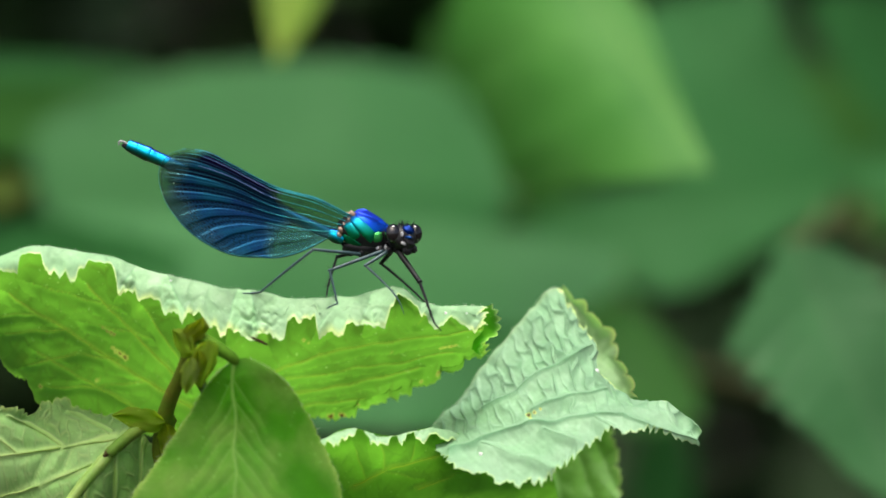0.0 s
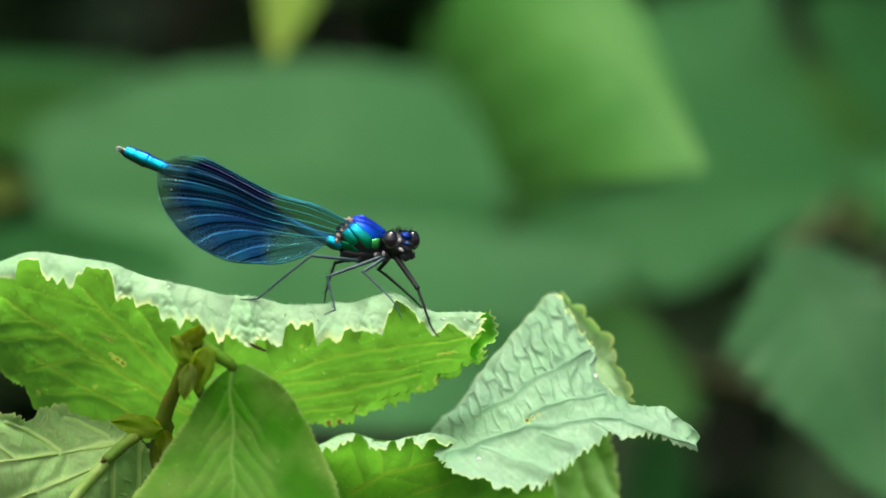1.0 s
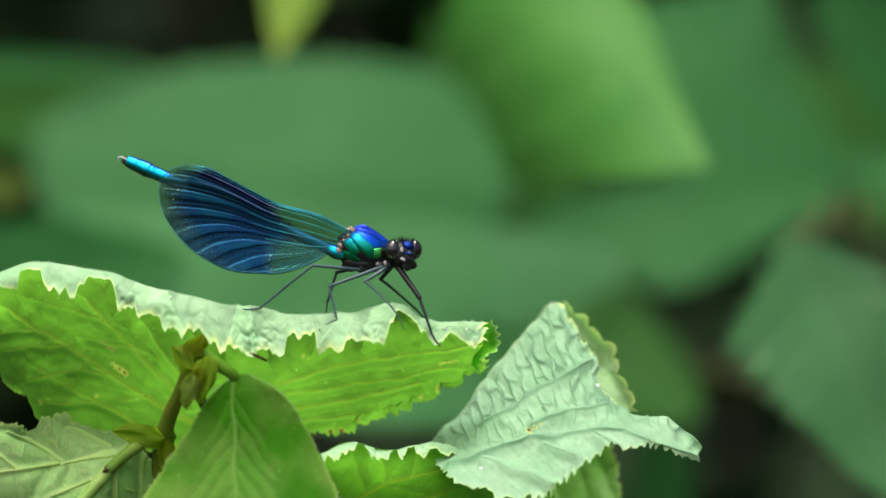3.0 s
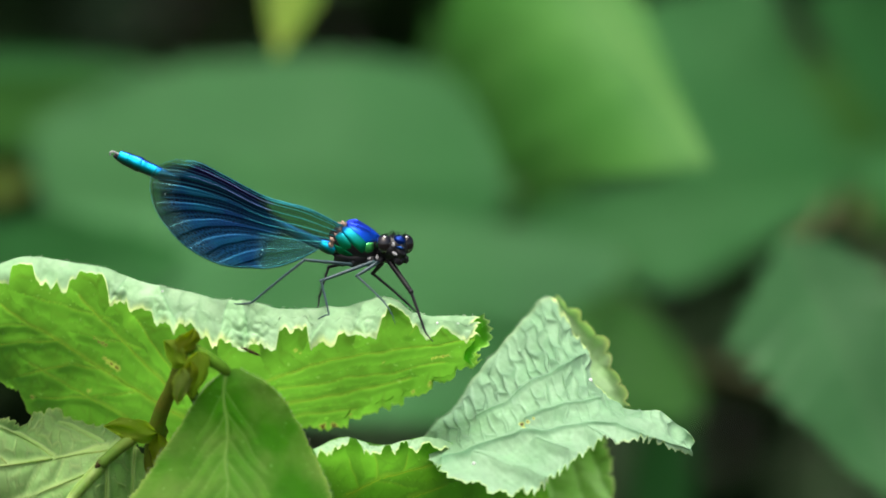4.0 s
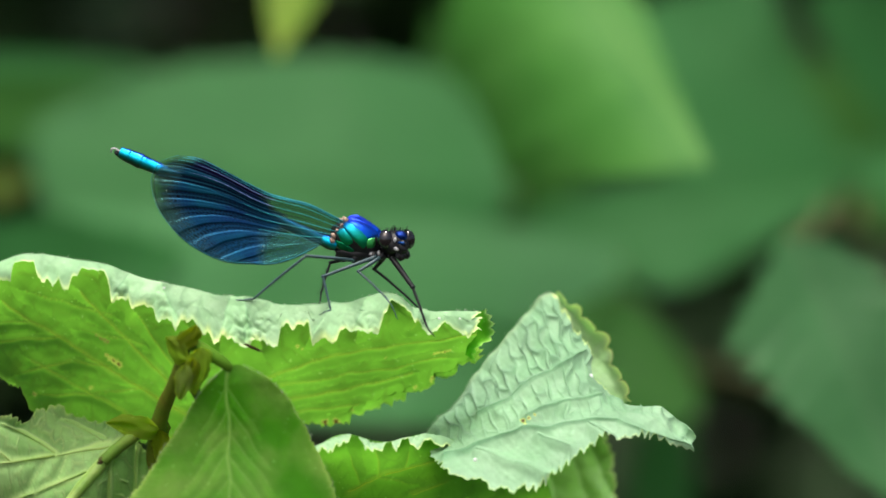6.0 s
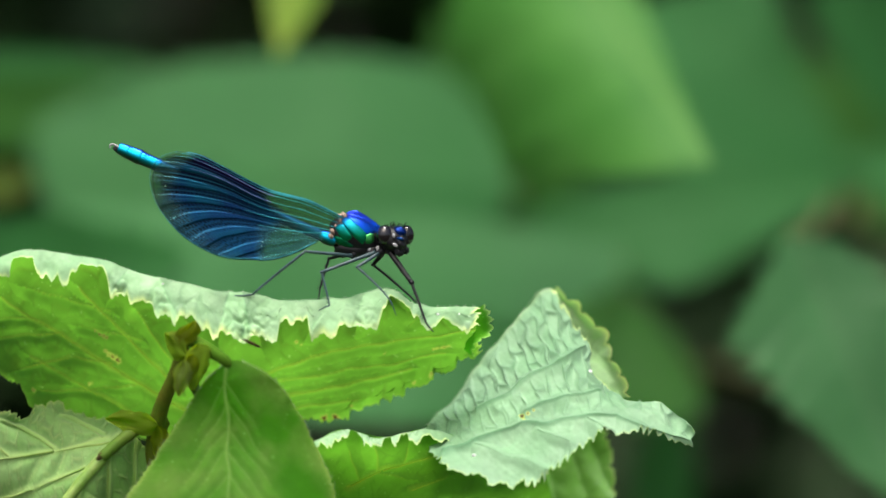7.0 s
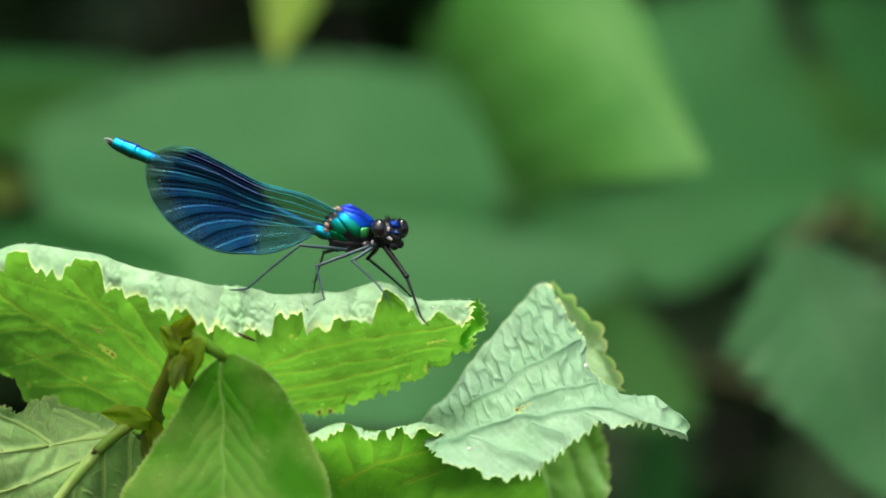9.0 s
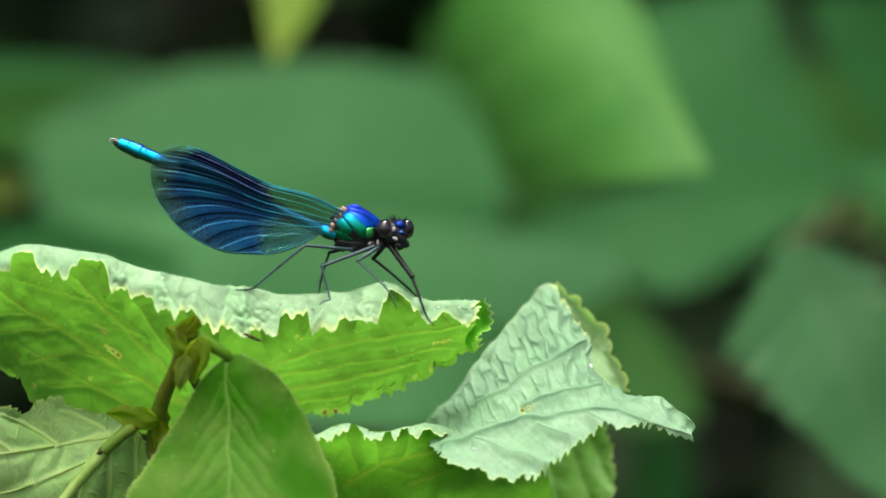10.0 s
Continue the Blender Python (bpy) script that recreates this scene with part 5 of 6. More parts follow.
    for name, y, ry, rz, sc in (("near", -0.0013, 0.0, 2.0, 1.0), ("near", -0.0007, -1.2, 0.5, 0.985), ("far", 0.0007, -0.3, -0.5, 0.995), ("far", 0.0013, -0.9, -2.0, 0.98)):
        ob = part("wing", me, fly, "dark blue wing with clear green base and tip")
        ob.matrix_local = Matrix.Translation((0, y, 0)) @ back @ pose(0, 0, 0, 0, ry, rz) @ Matrix.Scale(sc, 4) @ back.inverted()
        edge = np.concatenate([R[6, 30::8], R[5::-1, -1]]) * 1000
        edge[:, 1] -= 0.05
        part("wing_margin", tube("wing_margin", edge.tolist(), [0.04, 0.03, 0.025], BLACK if y > -0.001 else VEIN, 120, 5), ob, "fine margin of the wing")
        for at in ((0, 1, 2, 4, 6, 8, 11) if name == "near" and y < -0.001 else (0,)):
            k = chief[at] * 6
            line = catmull(R, np.full((1, nu), k))[0][::15] * 1000
            line[:, 1] -= 0.1
            if at > 3:
                line = line[:6]
            part("vein", tube("vein", line.tolist(), [0.05, 0.045, 0.02] if at else [0.08, 0.06, 0.03], VEIN, 50, 6), ob)
            if 1 < at < 5 and y < -0.001:
                rod = catmull(R, np.full((1, nu), k))[0][52:122:7] * 1000
                rod[:, 1] -= 0.14
                part("vein", tube("vein", rod.tolist(), [0.04, 0.045, 0.035, 0.02], VEIN_PALE, 40, 6), ob, "pale lilac vein along the wing's front edge")


def build_damselfly():
    fly_abdomen()
    fly_thorax()
    fly_head()
    fly_hairs()
    fly_leg([(-11.93, -1.2, -1.74), (-18.97, -3.5, -1.07), (-26.74, -3, -7.35), (-28.39, -3, -7.51), (-29.91, -2.5, -7.44)], (0.27, 0.20), 1)
    fly_leg([(-8.77, -1.5, -1.24), (-16.54, -4.5, -4.12), (-15.36, -5.5, -8.95), (-16.1, -5.6, -9.2), (-17.01, -5.4, -9.69)], (0.27, 0.19), 2)
    fly_leg([(-8.28, -1.6, -1.41), (-11.37, -4, -3.38), (-7.39, -5.5, -7.15), (-6.4, -6, -8.53), (-5.66, -6.2, -10.42)], (0.26, 0.18), 3)
    fly_leg([(-13.48, 1.2, -1.58), (-15.68, 2.5, -2.17), (-17, 2, -6.58), (-17.15, 1.5, -7.82), (-17.47, 1.2, -8.65)], (0.27, 0.19), 4, BLACK)
    fly_leg([(-7.81, 0.5, -1.58), (-9.16, 1.5, -3.08), (-3.83, 1.2, -7.65), (-2.99, 1, -8.48), (-2.25, 1, -8.98)], (0.32, 0.22), 5, BLACK)
    fly_leg([(-6.63, -0.8, -1.24), (-3.47, -3, -5.69), (-1.65, -4.5, -10.78), (-1.15, -5, -11.84), (-0.25, -5.5, -12.9)], (0.44, 0.25), 6, BLACK)
    fly_wings()


build_damselfly()


# ---- the bushes behind ----
def bush_blade(length, left, right, mat, seed, droop=0.10, cup=0.10, jag=(44, 0.07), roll=0.0, away=(0, 0, -1)):
    """A broad toothed hazel leaf (m): base at the origin, tip along x, upper face along z; left and right are knots (along, half width in mm); it bends along away."""
    u = np.linspace(0, 1, 110)
    s = np.linspace(-1, 1, 61)
    sides = []
    for k, knots in enumerate((left, right)):
        at, wide = zip(*knots)
        w = np.interp(u, at, wide)
        for _ in range(3):
            w[1:-1] = (w[:-2] + 2 * w[1:-1] + w[2:]) / 4
        sides.append(0.001 * w * (1 - teeth(u, jag[0], jag[1], seed + 50 * k)))
    half = np.where(s[:, None] < 0, sides[1], sides[0])
    full = max(sides[0].max(), sides[1].max())
    X = length * u[None, :] * np.ones((61, 1))
    Y = s[:, None] * half
    slant = u[None, :] - 0.55 * np.abs(Y) / length
    pleat = np.cos(2 * math.pi * slant * 9)
    P0 = np.stack([X, Y, 0 * X], -1)
    bend = droop * length * u[None, :] ** 2 - cup * np.abs(Y) - 0.0003 * pleat * np.clip(np.abs(Y) / full, 0, 1) + roll * np.clip(-Y, 0, 1) ** 2 / full
    bend = bend + 0.05 * full * fbm(P0, 0.9 / full, seed) + 0.06 * full * (Y / full) ** 2 * fbm(P0, 2.2 / full, seed + 3)
    P = P0 + bend[..., None] * np.array(away)
    vein = np.maximum(np.exp(-(Y / 0.0009) ** 2), 0.12 * np.clip(pleat * 3 - 2, 0, 1))
    Z0 = np.zeros_like(vein)
    return mesh_of("leaf", P.reshape(-1, 3), grid_faces(61, 110), mat, {"vein": vein, "rim": Z0, "spot": Z0, "shade_tone": Z0 + 0.75})


def bush_leaf(bush, base, tip, left, right, mat, seed, face=(0, -0.55, 0.83), label="", joint=None, **shape):
    """Hang a leaf between two plan places (mm); left and right are its half widths along it, face the way its upper side looks."""
    b, t = Vector(base) * 0.001, Vector(tip) * 0.001
    x = (t - b).normalized()
    z = (Vector(face) - x * x.dot(Vector(face))).normalized()
    y = z.cross(x)
    ob = part("leaf", bush_blade((t - b).length, left, right, mat, seed, away=(x.y, y.y, z.y), **shape), bush, label)
    ob.matrix_local = Matrix.Translation(b) @ Matrix((x, y, z)).transposed().to_4x4()
    if joint:
        mid = (0.5 * np.array(base) + 0.5 * np.array(joint) + np.array([0, 6, -4])).tolist()
        part("petiole", tube("petiole", [joint, mid, base], [1.3, 1.0, 0.9], TWIG, 20, 8), bush)


def bush_stem(bush, points, radii):
    part("stem", tube("stem", points, radii, TWIG, 60, 10, lumps=0.08), bush)


FACING = (0.0, -0.80, 0.60)
left_bush = root("hazel_bush", PLAN, "shaded hazel bush with broad green leaves", "bush", "hazel bushes")
bush_stem(left_bush, [(-13.16, 470, -604.37), (26.46, 430, -189.29), (33.8, 425, -47.71), (29.91, 420, -4.31), (21.99, 400, 6.7)], [7, 5, 3, 2.2, 1.4])
bush_leaf(left_bush, (16.3, 330, 14.95), (-97.36, 300, 25.48), [(0, 4.8), (0.11, 19.1), (0.24, 29.9), (0.5, 35.8), (0.74, 32.5), (0.92, 24.7), (0.99, 13.8), (1, 0)], [(0, 6.5), (0.04, 18), (0.09, 27.9), (0.16, 33.2), (0.32, 34.1), (0.5, 31), (0.66, 26.9), (0.81, 19.7), (0.92, 11.9), (0.98, 6.1), (1, 0)], LEAF_BUSH, 61, (0, -0.86, 0.52), "broad green hazel leaf", (29.91, 420, -4.31), droop=0.14, cup=-0.06)
bush_leaf(left_bush, (39.84, 275, -3.66), (-112.55, 265, 1.37), [(0, 5.9), (0.07, 14.5), (0.16, 23), (0.41, 28.6), (0.75, 24.9), (0.92, 11.7), (1, 0)], [(0, 5.9), (0.2, 13.9), (0.5, 17.9), (0.81, 13.9), (1, 0)], LEAF_BUSH, 62, (0, -0.64, 0.77), "broad green hazel leaf", (32.2, 422, -26.69), droop=0.05, cup=0.05)
bush_leaf(left_bush, (24.36, 225, -21.76), (-84.47, 215, -23.22), [(0, 2.9), (0.09, 12.1), (0.21, 18.4), (0.38, 17.6), (0.61, 17.8), (0.85, 10.1), (1, 0)], [(0, 2.9), (0.2, 13.1), (0.6, 13), (0.85, 8.6), (1, 0)], LEAF_BUSH, 63, FACING, "broad green hazel leaf", (33.8, 425, -38.74), droop=0.05, cup=0.05)
bush_leaf(left_bush, (34.69, 450, -1.38), (-2.1, 430, 63.3), [(0, 3.4), (0.33, 16.1), (0.63, 16.8), (0.87, 10), (1, 0)], [(0, 3.4), (0.28, 18.9), (0.57, 22.2), (0.84, 13.6), (1, 0)], LEAF_MID, 66, FACING, "shaded hazel leaf", (29.91, 420, -4.31), droop=0.05)
edge_bush = root("hazel_bush", PLAN, "shaded hazel bush with a small olive leaf", "bush", "hazel bushes")
bush_stem(edge_bush, [(-181.02, 430, -580.19), (-169.54, 400, -183.37), (-158.76, 380, -36.91), (-152.22, 375, 12.9), (-147.15, 370, 41.02)], [7, 5, 3.2, 2.6, 1.4])
bush_leaf(edge_bush, (-132.71, 340, 32.84), (-78.09, 370, 36.79), [(0, 1.4), (0.31, 11.1), (0.65, 12.1), (0.88, 7.3), (1, 0)], [(0, 1.4), (0.28, 11.2), (0.63, 11.9), (0.86, 7), (1, 0)], LEAF_MID, 64, (0, -1, 0.1), "green hazel leaf in shade", (-148.73, 371, 34.01))
bush_leaf(edge_bush, (-129.21, 300, 43.68), (-64.81, 325, 41.91), [(0, 1.1), (0.3, 2.9), (0.6, 3.3), (0.85, 2.2), (1, 0)], [(0, 1.1), (0.29, 2.4), (0.59, 2.4), (0.84, 1.6), (1, 0)], LEAF_BUSH, 68, (0, -1, 0.15), "green hazel leaf", (-148.73, 371, 42.47), droop=0.03)
bush_leaf(edge_bush, (-119.43, 245, -14.44), (-54.59, 255, -1.11), [(0, 1.2), (0.3, 16), (0.6, 14.9), (0.84, 7.5), (1, 0)], [(0, 1.2), (0.3, 11), (0.64, 11.7), (0.87, 6.2), (1, 0)], LEAF_BUSH, 65, (0, -1, 0.12), "green hazel leaf", (-152.16, 378, -16.92))
bush_leaf(edge_bush, (-114.81, 290, 12.33), (-92.72, 290, 15.28), [(0, 0.5), (0.4, 4.7), (0.74, 4.2), (1, 0)], [(0, 0.5), (0.4, 4.7), (0.75, 4.1), (1, 0)], LEAF_OLIVE, 67, (0, -1, 0.1), "small olive hazel leaf", (-152.22, 375, 12.9))
top_bush = root("hazel_bush", PLAN, "hazel bush with a bright leaf and a yellowing leaf", "bush", "hazel bushes")
bush_leaf(top_bush, (17.72, 245, 75.37), (51.59, 165, 15.67), [(0, 8.5), (0.26, 10.2), (0.48, 7.9), (0.67, 5.1), (0.83, 2.8), (1, 0)], [(0, 16.2), (0.4, 32.3), (0.71, 35.7), (0.9, 38), (0.94, 34.5), (0.96, 26.1), (0.98, 16), (1, 6.3), (1, 0)], LEAF_SUNNY, 71, (0.1, -0.75, 0.65), "bright green hazel leaf in the light", (-10.26, 250, 94.18), droop=0.03, cup=0.05, roll=1.25, jag=(30, 0.03))
bush_leaf(top_bush, (-28.33, 260, 78.07), (-35.23, 230, 40.11), [(0, 1.3), (0.34, 7.7), (0.58, 7.4), (0.82, 4.1), (1, 0)], [(0, 1.2), (0.29, 7.6), (0.54, 7.1), (0.79, 3.7), (1, 0)], LEAF_YELLOW, 72, FACING, "yellowing hanging hazel leaf", (-25.88, 280, 91.46), droop=0.06, cup=0.2, jag=(30, 0.03))
bush_stem(top_bush, [(190.51, 560, -709.98), (176.97, 530, -209.01), (160.71, 480, 22.3), (64.95, 360, 111.65), (-10.39, 260, 97.25), (-28.42, 280, 99.07)], [8, 6, 4.5, 3, 2, 1.2])
right_bush = root("hazel_bush", PLAN, "shaded hazel bush with brown twigs and toothed leaves", "bush", "hazel bushes")
bush_stem(right_bush, [(138.56, 480, -610.41), (139.05, 450, -193.23), (136.22, 430, -53.98), (114.48, 400, -5.68), (104.75, 385, 8.02), (109.82, 410, 20.76)], [7, 5, 3.0, 2.2, 1.7, 1.0])
bush_leaf(right_bush, (106.05, 390, 15.99), (51.29, 390, 63.54), [(0, 5.3), (0.21, 29.4), (0.51, 37.8), (0.8, 20.7), (1, 0)], [(0, 1.7), (0.15, 6.1), (0.35, 13.1), (0.6, 26.3), (0.72, 31.7), (0.85, 19.5), (1, 0)], LEAF_BUSH, 81, FACING, "broad shaded hazel leaf", (109.82, 410, 20.76), droop=0.05)
bush_leaf(right_bush, (140.33, 470, 6.42), (84.23, 455, 51.06), [(0, 3.6), (0.34, 21.2), (0.64, 22.7), (0.87, 12.1), (1, 0)], [(0, 3.5), (0.27, 17.6), (0.57, 19.4), (0.83, 12.5), (1, 0)], LEAF_MID, 88, (0, -0.9, 0.45), "shaded hazel leaf", (155.96, 480, 3.32), droop=0.05)
bush_leaf(right_bush, (136.33, 400, 30.73), (92.07, 380, 65.7), [(0, 3.2), (0.35, 14.9), (0.64, 11.6), (0.87, 6), (1, 0)], [(0, 3.1), (0.26, 18.6), (0.56, 18.6), (0.83, 9.4), (1, 0)], LEAF_BUSH, 86, (0, -0.95, 0.3), "shaded hazel leaf", (148.27, 440, 30.53), droop=0.05)
bush_leaf(right_bush, (142.15, 400, 16.17), (98.3, 385, 21.64), [(0, 1.9), (0.38, 10.6), (0.72, 10.5), (1, 0)], [(0, 1.9), (0.23, 11.6), (0.58, 11.6), (1, 0)], LEAF_BUSH, 87, FACING, "shaded hazel leaf", (141.61, 436, -5.9), droop=0.05)
bush_leaf(right_bush, (97.3, 350, 14.61), (12.93, 330, 2.56), [(0, 1.5), (0.12, 6.6), (0.25, 11.4), (0.4, 16.7), (0.51, 19.9), (0.6, 19.5), (0.7, 14.4), (0.86, 11.5), (1, 0)], [(0, 1.5), (0.14, 7.1), (0.29, 9.1), (0.49, 10.2), (0.69, 9.6), (0.88, 5.8), (1, 0)], LEAF_BUSH, 82, (0.05, -0.92, 0.36), "hazel leaf seen flat", (104.75, 385, 8.02), droop=0.05)
bush_leaf(right_bush, (67.05, 165, 2.29), (89.15, 155, -49.67), [(0, 1.2), (0.05, 7), (0.19, 16.3), (0.48, 22.1), (0.79, 14), (1, 0)], [(0, 2.4), (0.15, 16.4), (0.26, 24), (0.38, 22.1), (0.56, 16.3), (0.64, 13.7), (0.74, 12), (0.93, 4.5), (1, 0)], LEAF_DULL, 83, (0, -0.74, 0.67), "toothed hazel leaf", (100.28, 390, 13.83), droop=0.04, jag=(15, 0.30))
bush_leaf(right_bush, (15.62, 330, -1.21), (59.92, 300, -38.22), [(0, 3.3), (0.17, 9.5), (0.37, 13.5), (0.63, 11.5), (0.87, 6.5), (1, 0)], [(0, 3.3), (0.38, 17.7), (0.68, 19), (0.86, 14.2), (0.96, 6.3), (1, 0)], LEAF_DEEP, 84, (-0.1, -0.72, 0.68), "broad deep green hazel leaf in shade", (29.91, 420, -4.31), droop=0.05)
bush_leaf(right_bush, (47.95, 330, -86.07), (54.05, 320, -34.48), [(0, 1.4), (0.3, 7.4), (0.65, 8), (0.9, 4.6), (1, 0)], [(0, 1.3), (0.3, 8), (0.65, 7.8), (0.9, 4.8), (1, 0)], LEAF_BUSH, 85, (0, -0.95, 0.3), "shaded hazel leaf", (33.98, 430, -99.08), droop=0.05)
bush_stem(right_bush, [(137.63, 440, -84.92), (152.85, 470, -24.9), (157.07, 482, 9.67)], [2.6, 2.0, 1.2])
bush_stem(right_bush, [(136.22, 430, -53.98), (143.41, 438, 1.67), (149.79, 440, 36.61)], [2.6, 2.0, 1.2])
bush_stem(right_bush, [(136.22, 430, -53.98), (92.63, 400, -37.72), (66.98, 350, -30.46), (57.36, 340, -28.48)], [2.6, 2.2, 2.0, 1.2])


def build_hedge():
    """The dark thicket that closes the view: stems and some thousands of leaves."""
    rng = np.random.default_rng(11)
    n = 46000
    x = rng.uniform(-2.8, 2.8, n)
    top = 2.5 + 0.35 * np.sin(1.9 * x) + 0.25 * np.sin(4.3 * x + 1)
    deep = rng.uniform(0, 1, n) ** 1.3
    pos = np.stack([x, 1.25 + 0.16 * x ** 2 + 0.12 * np.sin(3.1 * x) + deep * 0.9, rng.uniform(0, 1, n) ** 0.85 * top * (1 - 0.3 * (1 - deep) ** 3) + 0.02], -1)
    outline = np.array([[0, 0, 0], [0.3, 0.42, 0.05], [0.7, 0.36, 0.02], [1, 0, -0.1], [0.7, -0.36, 0.02], [0.3, -0.42, 0.05]])
    v, f = [], []
    for i, p in enumerate(pos):
        m = np.array(Euler((rng.normal(0.7, 0.5), rng.normal(0, 0.5), rng.uniform(0, 6.28))).to_matrix())
        q = (outline * rng.uniform(0.05, 0.09)) @ m.T + p
        v += q.tolist()
        o = 6 * i
        f += [(o, o + 1, o + 2, o + 3), (o, o + 3, o + 4, o + 5)]
    me = mesh_of("hedge", v, f, HEDGE, {"shade_tone": np.full(len(v), 0.7)}, smooth=False)
    hedge = tagged(new("hedge", me), "dark dense hedge of hazel far behind", "hedge", kind="stuff")
    return hedge


build_hedge()

# ---- what moves ----
SHOOT = [
    (0.0, 0.04, 1.47, 0.15), (0.1, -0.06, 0.71, 0.17), (0.2, 0.34, 0.03, 0.19), (0.3, 1.24, -0.48, 0.2), (0.4, 1.98, -0.49, 0.22), (0.5, 2.46, -0.25, 0.24),
    (0.6, 2.55, 0.05, 0.22), (0.7, 2.23, 0.35, 0.21), (0.8, 1.48, 0.56, 0.19), (0.9, 0.82, 0.53, 0.17), (1.0, 0.16, 0.49, 0.16), (1.1, -0.53, 0.69, 0.11),
    (1.2, -0.96, 0.72, 0.06), (1.3, -1.32, 0.91, 0.02), (1.4, -1.58, 0.86, -0.03), (1.5, -1.68, 0.8, -0.07), (1.6, -1.23, 0.3, -0.03), (1.7, -0.69, -0.21, 0.01),
    (1.8, 0.09, -0.72, 0.05), (1.9, 1.05, -1.06, 0.09), (2.0, 1.84, -1.41, 0.13), (2.1, 2.18, -1.4, 0.13), (2.2, 2.19, -1.4, 0.14), (2.3, 1.7, -1.39, 0.14),
    (2.4, 0.79, -1.3, 0.15), (2.5, -0.12, -1.46, 0.15), (2.6, -0.81, -1.57, 0.15), (2.7, -0.92, -1.52, 0.14), (2.9, -0.46, -1.4, 0.13), (3.1, 0.41, -1.12, 0.12),
    (3.3, 0.62, -0.84, 0.1), (3.5, -0.26, -0.39, 0.09), (3.65, -1.3, 0.07, 0.08), (3.8, -1.84, 0.2, 0.07), (3.9, -1.69, -0.16, 0.06), (4.0, -1.21, -0.78, 0.06),
    (4.1, -0.58, -1.12, 0.05), (4.2, 0.06, -1.2, 0.03), (4.3, 0.36, -1.04, 0.02), (4.4, 0.24, -0.62, 0.01), (4.5, 0.0, -0.0, 0.0), (4.6, -0.75, 0.16, -0.0),
    (4.7, -1.21, 0.28, -0.01), (4.8, -1.41, -0.02, -0.01), (4.9, -1.28, -0.4, -0.02), (5.0, -0.85, -0.75, -0.02), (5.1, -0.63, -0.83, -0.05), (5.2, -0.44, -0.53, -0.08),
    (5.3, -0.5, -0.16, -0.11), (5.4, -0.82, 0.31, -0.14), (5.5, -1.05, 0.6, -0.17), (5.6, -1.32, 0.58, -0.17), (5.7, -1.51, 0.56, -0.18), (5.9, -1.22, 0.18, -0.19),
    (6.1, -0.77, -0.03, -0.2), (6.3, -0.73, 0.18, -0.21), (6.5, -1.19, 0.55, -0.22), (6.65, -1.56, 0.69, -0.23), (6.8, -1.6, 0.66, -0.24), (6.9, -1.54, 0.47, -0.24),
    (7.0, -1.35, 0.44, -0.25), (7.1, -1.18, 0.55, -0.26), (7.2, -0.98, 0.91, -0.27), (7.3, -1.02, 1.27, -0.28), (7.4, -1.06, 1.63, -0.29), (7.5, -1.11, 1.99, -0.3),
    (7.6, -1.36, 2.14, -0.31), (7.7, -1.52, 2.12, -0.32), (7.8, -1.6, 2.01, -0.34), (7.9, -1.6, 1.74, -0.35), (8.0, -1.68, 1.64, -0.36), (8.1, -1.64, 1.36, -0.35),
    (8.2, -1.43, 1.07, -0.33), (8.3, -1.05, 0.79, -0.31), (8.4, -0.76, 0.68, -0.3), (8.5, -0.39, 0.64, -0.28), (8.6, -0.45, 0.9, -0.29), (8.7, -0.6, 1.25, -0.31),
    (8.8, -0.92, 1.68, -0.32), (8.9, -1.23, 1.94, -0.33), (9.0, -1.55, 2.11, -0.34), (9.1, -1.77, 2.0, -0.34), (9.2, -1.82, 1.89, -0.33), (9.3, -1.54, 1.69, -0.33),
    (9.4, -1.25, 1.49, -0.33), (9.5, -0.72, 1.21, -0.32), (9.6, -0.18, 1.13, -0.34), (9.7, 0.02, 1.22, -0.35), (9.8, -0.03, 1.55, -0.37), (9.9, -0.33, 1.97, -0.38),
    (10.0, -0.88, 2.31, -0.4),
]
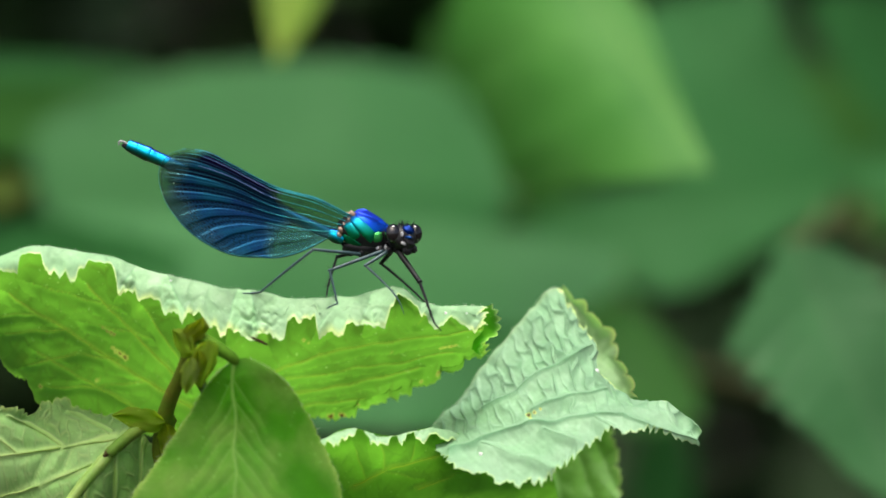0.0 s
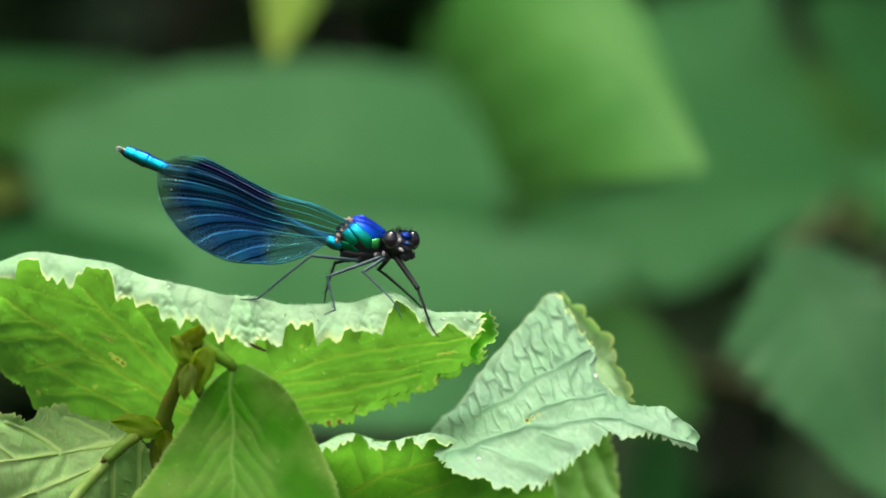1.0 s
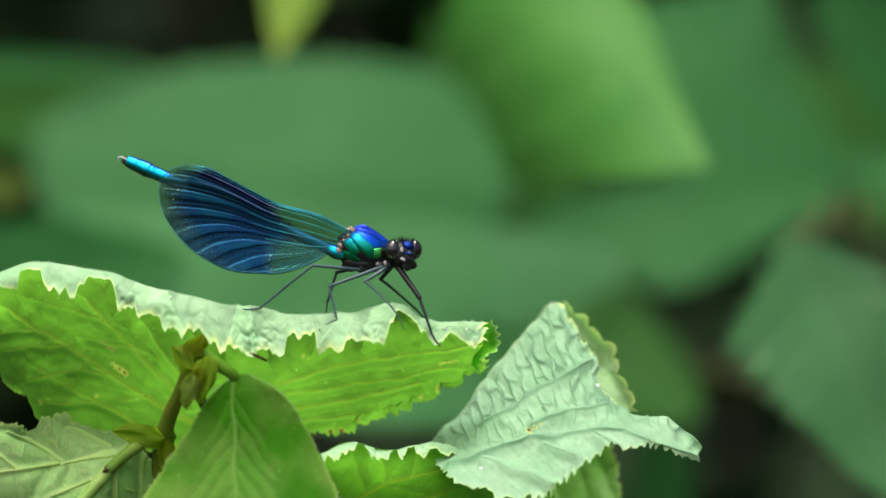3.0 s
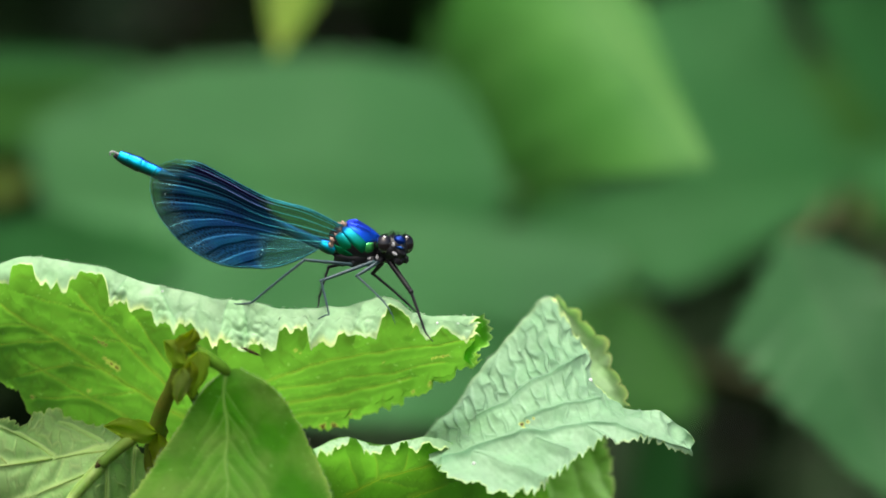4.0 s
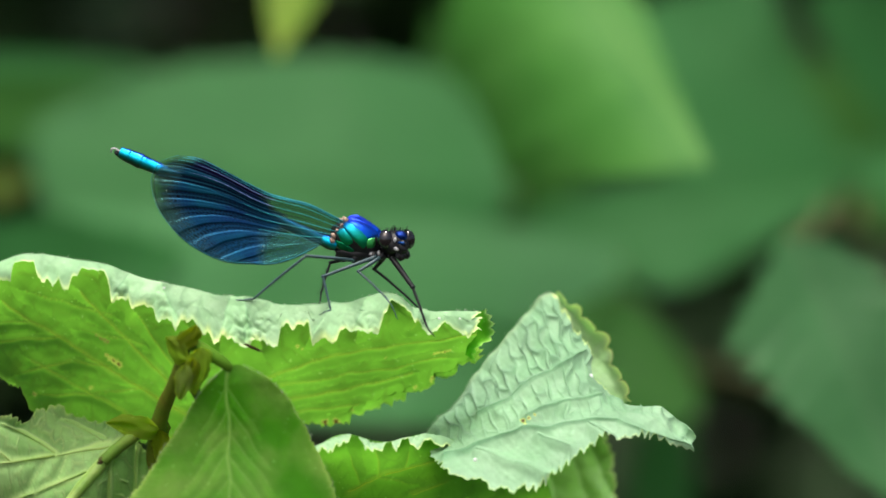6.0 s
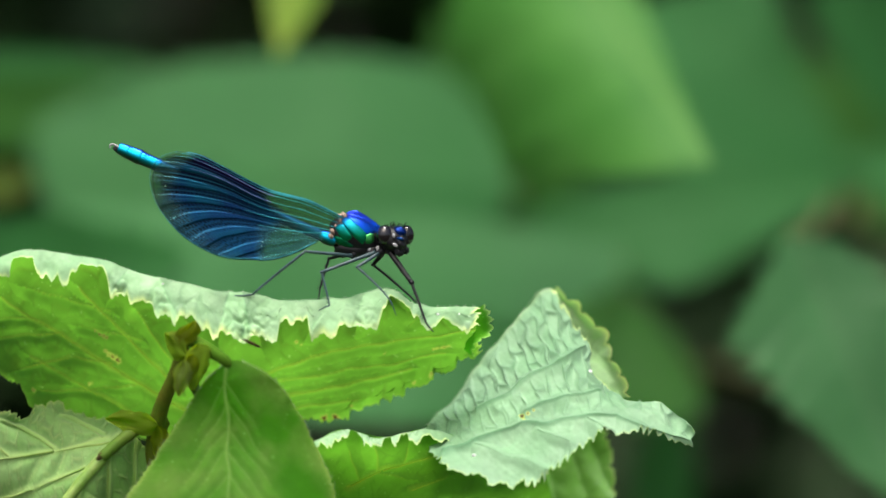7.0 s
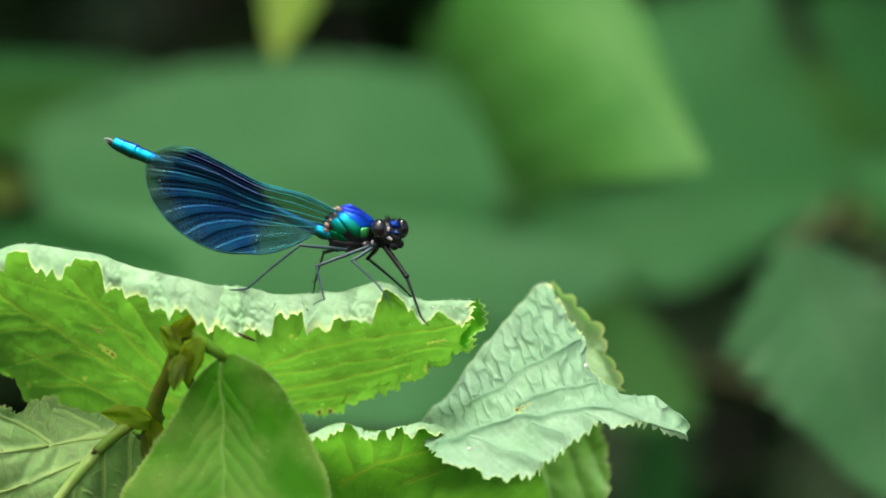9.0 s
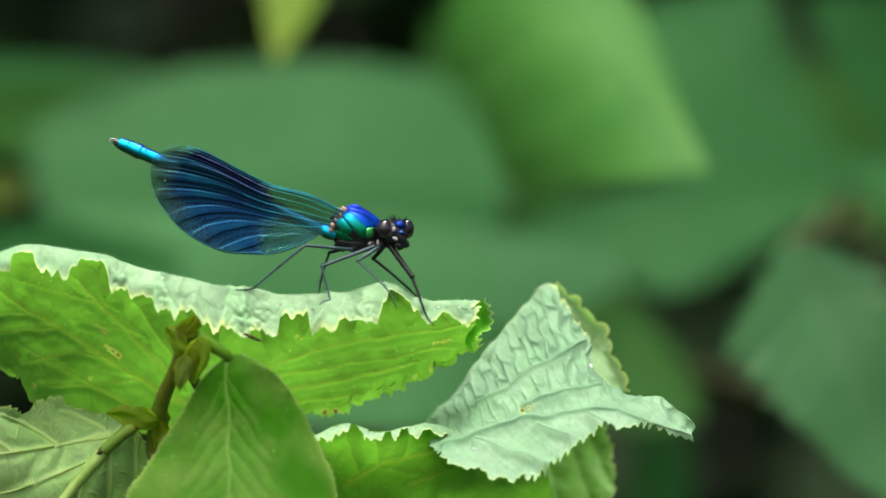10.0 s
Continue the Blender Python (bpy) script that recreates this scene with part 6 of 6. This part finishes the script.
SIDE = [
    (0.0, -0.03, 1.46, -0.13), (0.1, -0.16, 0.71, -0.09), (0.2, 0.2, 0.04, -0.06), (0.3, 1.07, -0.46, -0.03), (0.4, 1.77, -0.45, 0.01), (0.5, 2.23, -0.2, 0.04),
    (0.6, 2.38, 0.12, 0.03), (0.7, 2.12, 0.44, 0.02), (0.8, 1.43, 0.68, 0.01), (0.9, 0.83, 0.67, 0.0), (1.0, 0.23, 0.65, -0.0), (1.1, -0.43, 0.8, -0.05),
    (1.2, -0.84, 0.79, -0.09), (1.3, -1.16, 0.94, -0.14), (1.4, -1.41, 0.84, -0.18), (1.5, -1.48, 0.74, -0.22), (1.6, -1.07, 0.28, -0.15), (1.7, -0.57, -0.19, -0.07),
    (1.8, 0.18, -0.65, 0.0), (1.9, 1.1, -0.95, 0.08), (2.0, 1.85, -1.24, 0.15), (2.1, 2.22, -1.22, 0.18), (2.2, 2.25, -1.21, 0.2), (2.3, 1.78, -1.19, 0.23),
    (2.4, 0.89, -1.09, 0.25), (2.5, 0.0, -1.25, 0.28), (2.6, -0.68, -1.36, 0.26), (2.7, -0.78, -1.31, 0.24), (2.9, -0.3, -1.2, 0.21), (3.1, 0.59, -0.93, 0.17),
    (3.3, 0.81, -0.66, 0.13), (3.5, -0.05, -0.22, 0.1), (3.65, -1.08, 0.24, 0.07), (3.8, -1.6, 0.36, 0.04), (3.9, -1.45, -0.01, 0.02), (4.0, -0.96, -0.63, 0.01),
    (4.1, -0.37, -1.0, 0.01), (4.2, 0.21, -1.11, 0.0), (4.3, 0.46, -0.98, 0.0), (4.4, 0.29, -0.59, 0.0), (4.5, 0.0, -0.0, 0.0), (4.6, -0.74, 0.19, -0.04),
    (4.7, -1.18, 0.33, -0.08), (4.8, -1.37, 0.06, -0.13), (4.9, -1.22, -0.3, -0.17), (5.0, -0.78, -0.61, -0.21), (5.1, -0.56, -0.73, -0.22), (5.2, -0.37, -0.48, -0.24),
    (5.3, -0.44, -0.14, -0.25), (5.4, -0.75, 0.29, -0.26), (5.5, -0.99, 0.54, -0.27), (5.6, -1.26, 0.52, -0.27), (5.7, -1.45, 0.5, -0.27), (5.9, -1.15, 0.12, -0.26),
    (6.1, -0.68, -0.09, -0.25), (6.3, -0.64, 0.12, -0.25), (6.5, -1.1, 0.5, -0.24), (6.65, -1.46, 0.64, -0.23), (6.8, -1.49, 0.61, -0.23), (6.9, -1.42, 0.42, -0.22),
    (7.0, -1.23, 0.4, -0.22), (7.1, -1.06, 0.49, -0.17), (7.2, -0.84, 0.83, -0.13), (7.3, -0.87, 1.18, -0.08), (7.4, -0.91, 1.52, -0.04), (7.5, -0.94, 1.87, 0.01),
    (7.6, -1.18, 2.03, -0.02), (7.7, -1.34, 2.03, -0.05), (7.8, -1.42, 1.94, -0.08), (7.9, -1.41, 1.69, -0.11), (8.0, -1.48, 1.6, -0.14), (8.1, -1.46, 1.31, -0.14),
    (8.2, -1.26, 1.01, -0.14), (8.3, -0.9, 0.72, -0.14), (8.4, -0.62, 0.59, -0.13), (8.5, -0.26, 0.55, -0.13), (8.6, -0.31, 0.82, -0.13), (8.7, -0.44, 1.18, -0.14),
    (8.8, -0.74, 1.62, -0.14), (8.9, -1.03, 1.9, -0.14), (9.0, -1.33, 2.09, -0.14), (9.1, -1.55, 1.97, -0.14), (9.2, -1.6, 1.84, -0.14), (9.3, -1.31, 1.64, -0.14),
    (9.4, -1.02, 1.44, -0.13), (9.5, -0.49, 1.15, -0.13), (9.6, 0.04, 1.05, -0.14), (9.7, 0.23, 1.13, -0.14), (9.8, 0.17, 1.46, -0.15), (9.9, -0.15, 1.87, -0.15),
    (10.0, -0.71, 2.2, -0.16),
]


def sway(rows):
    return [(t, PLAN @ pose(0.001 * x, 0, 0.001 * z, 0, lean, 0)) for t, x, z, lean in rows]


def motions():
    walk(shoot, sway(SHOOT))
    walk(fly, sway(SHOOT))
    walk(side_shoot, sway(SIDE))


motions()
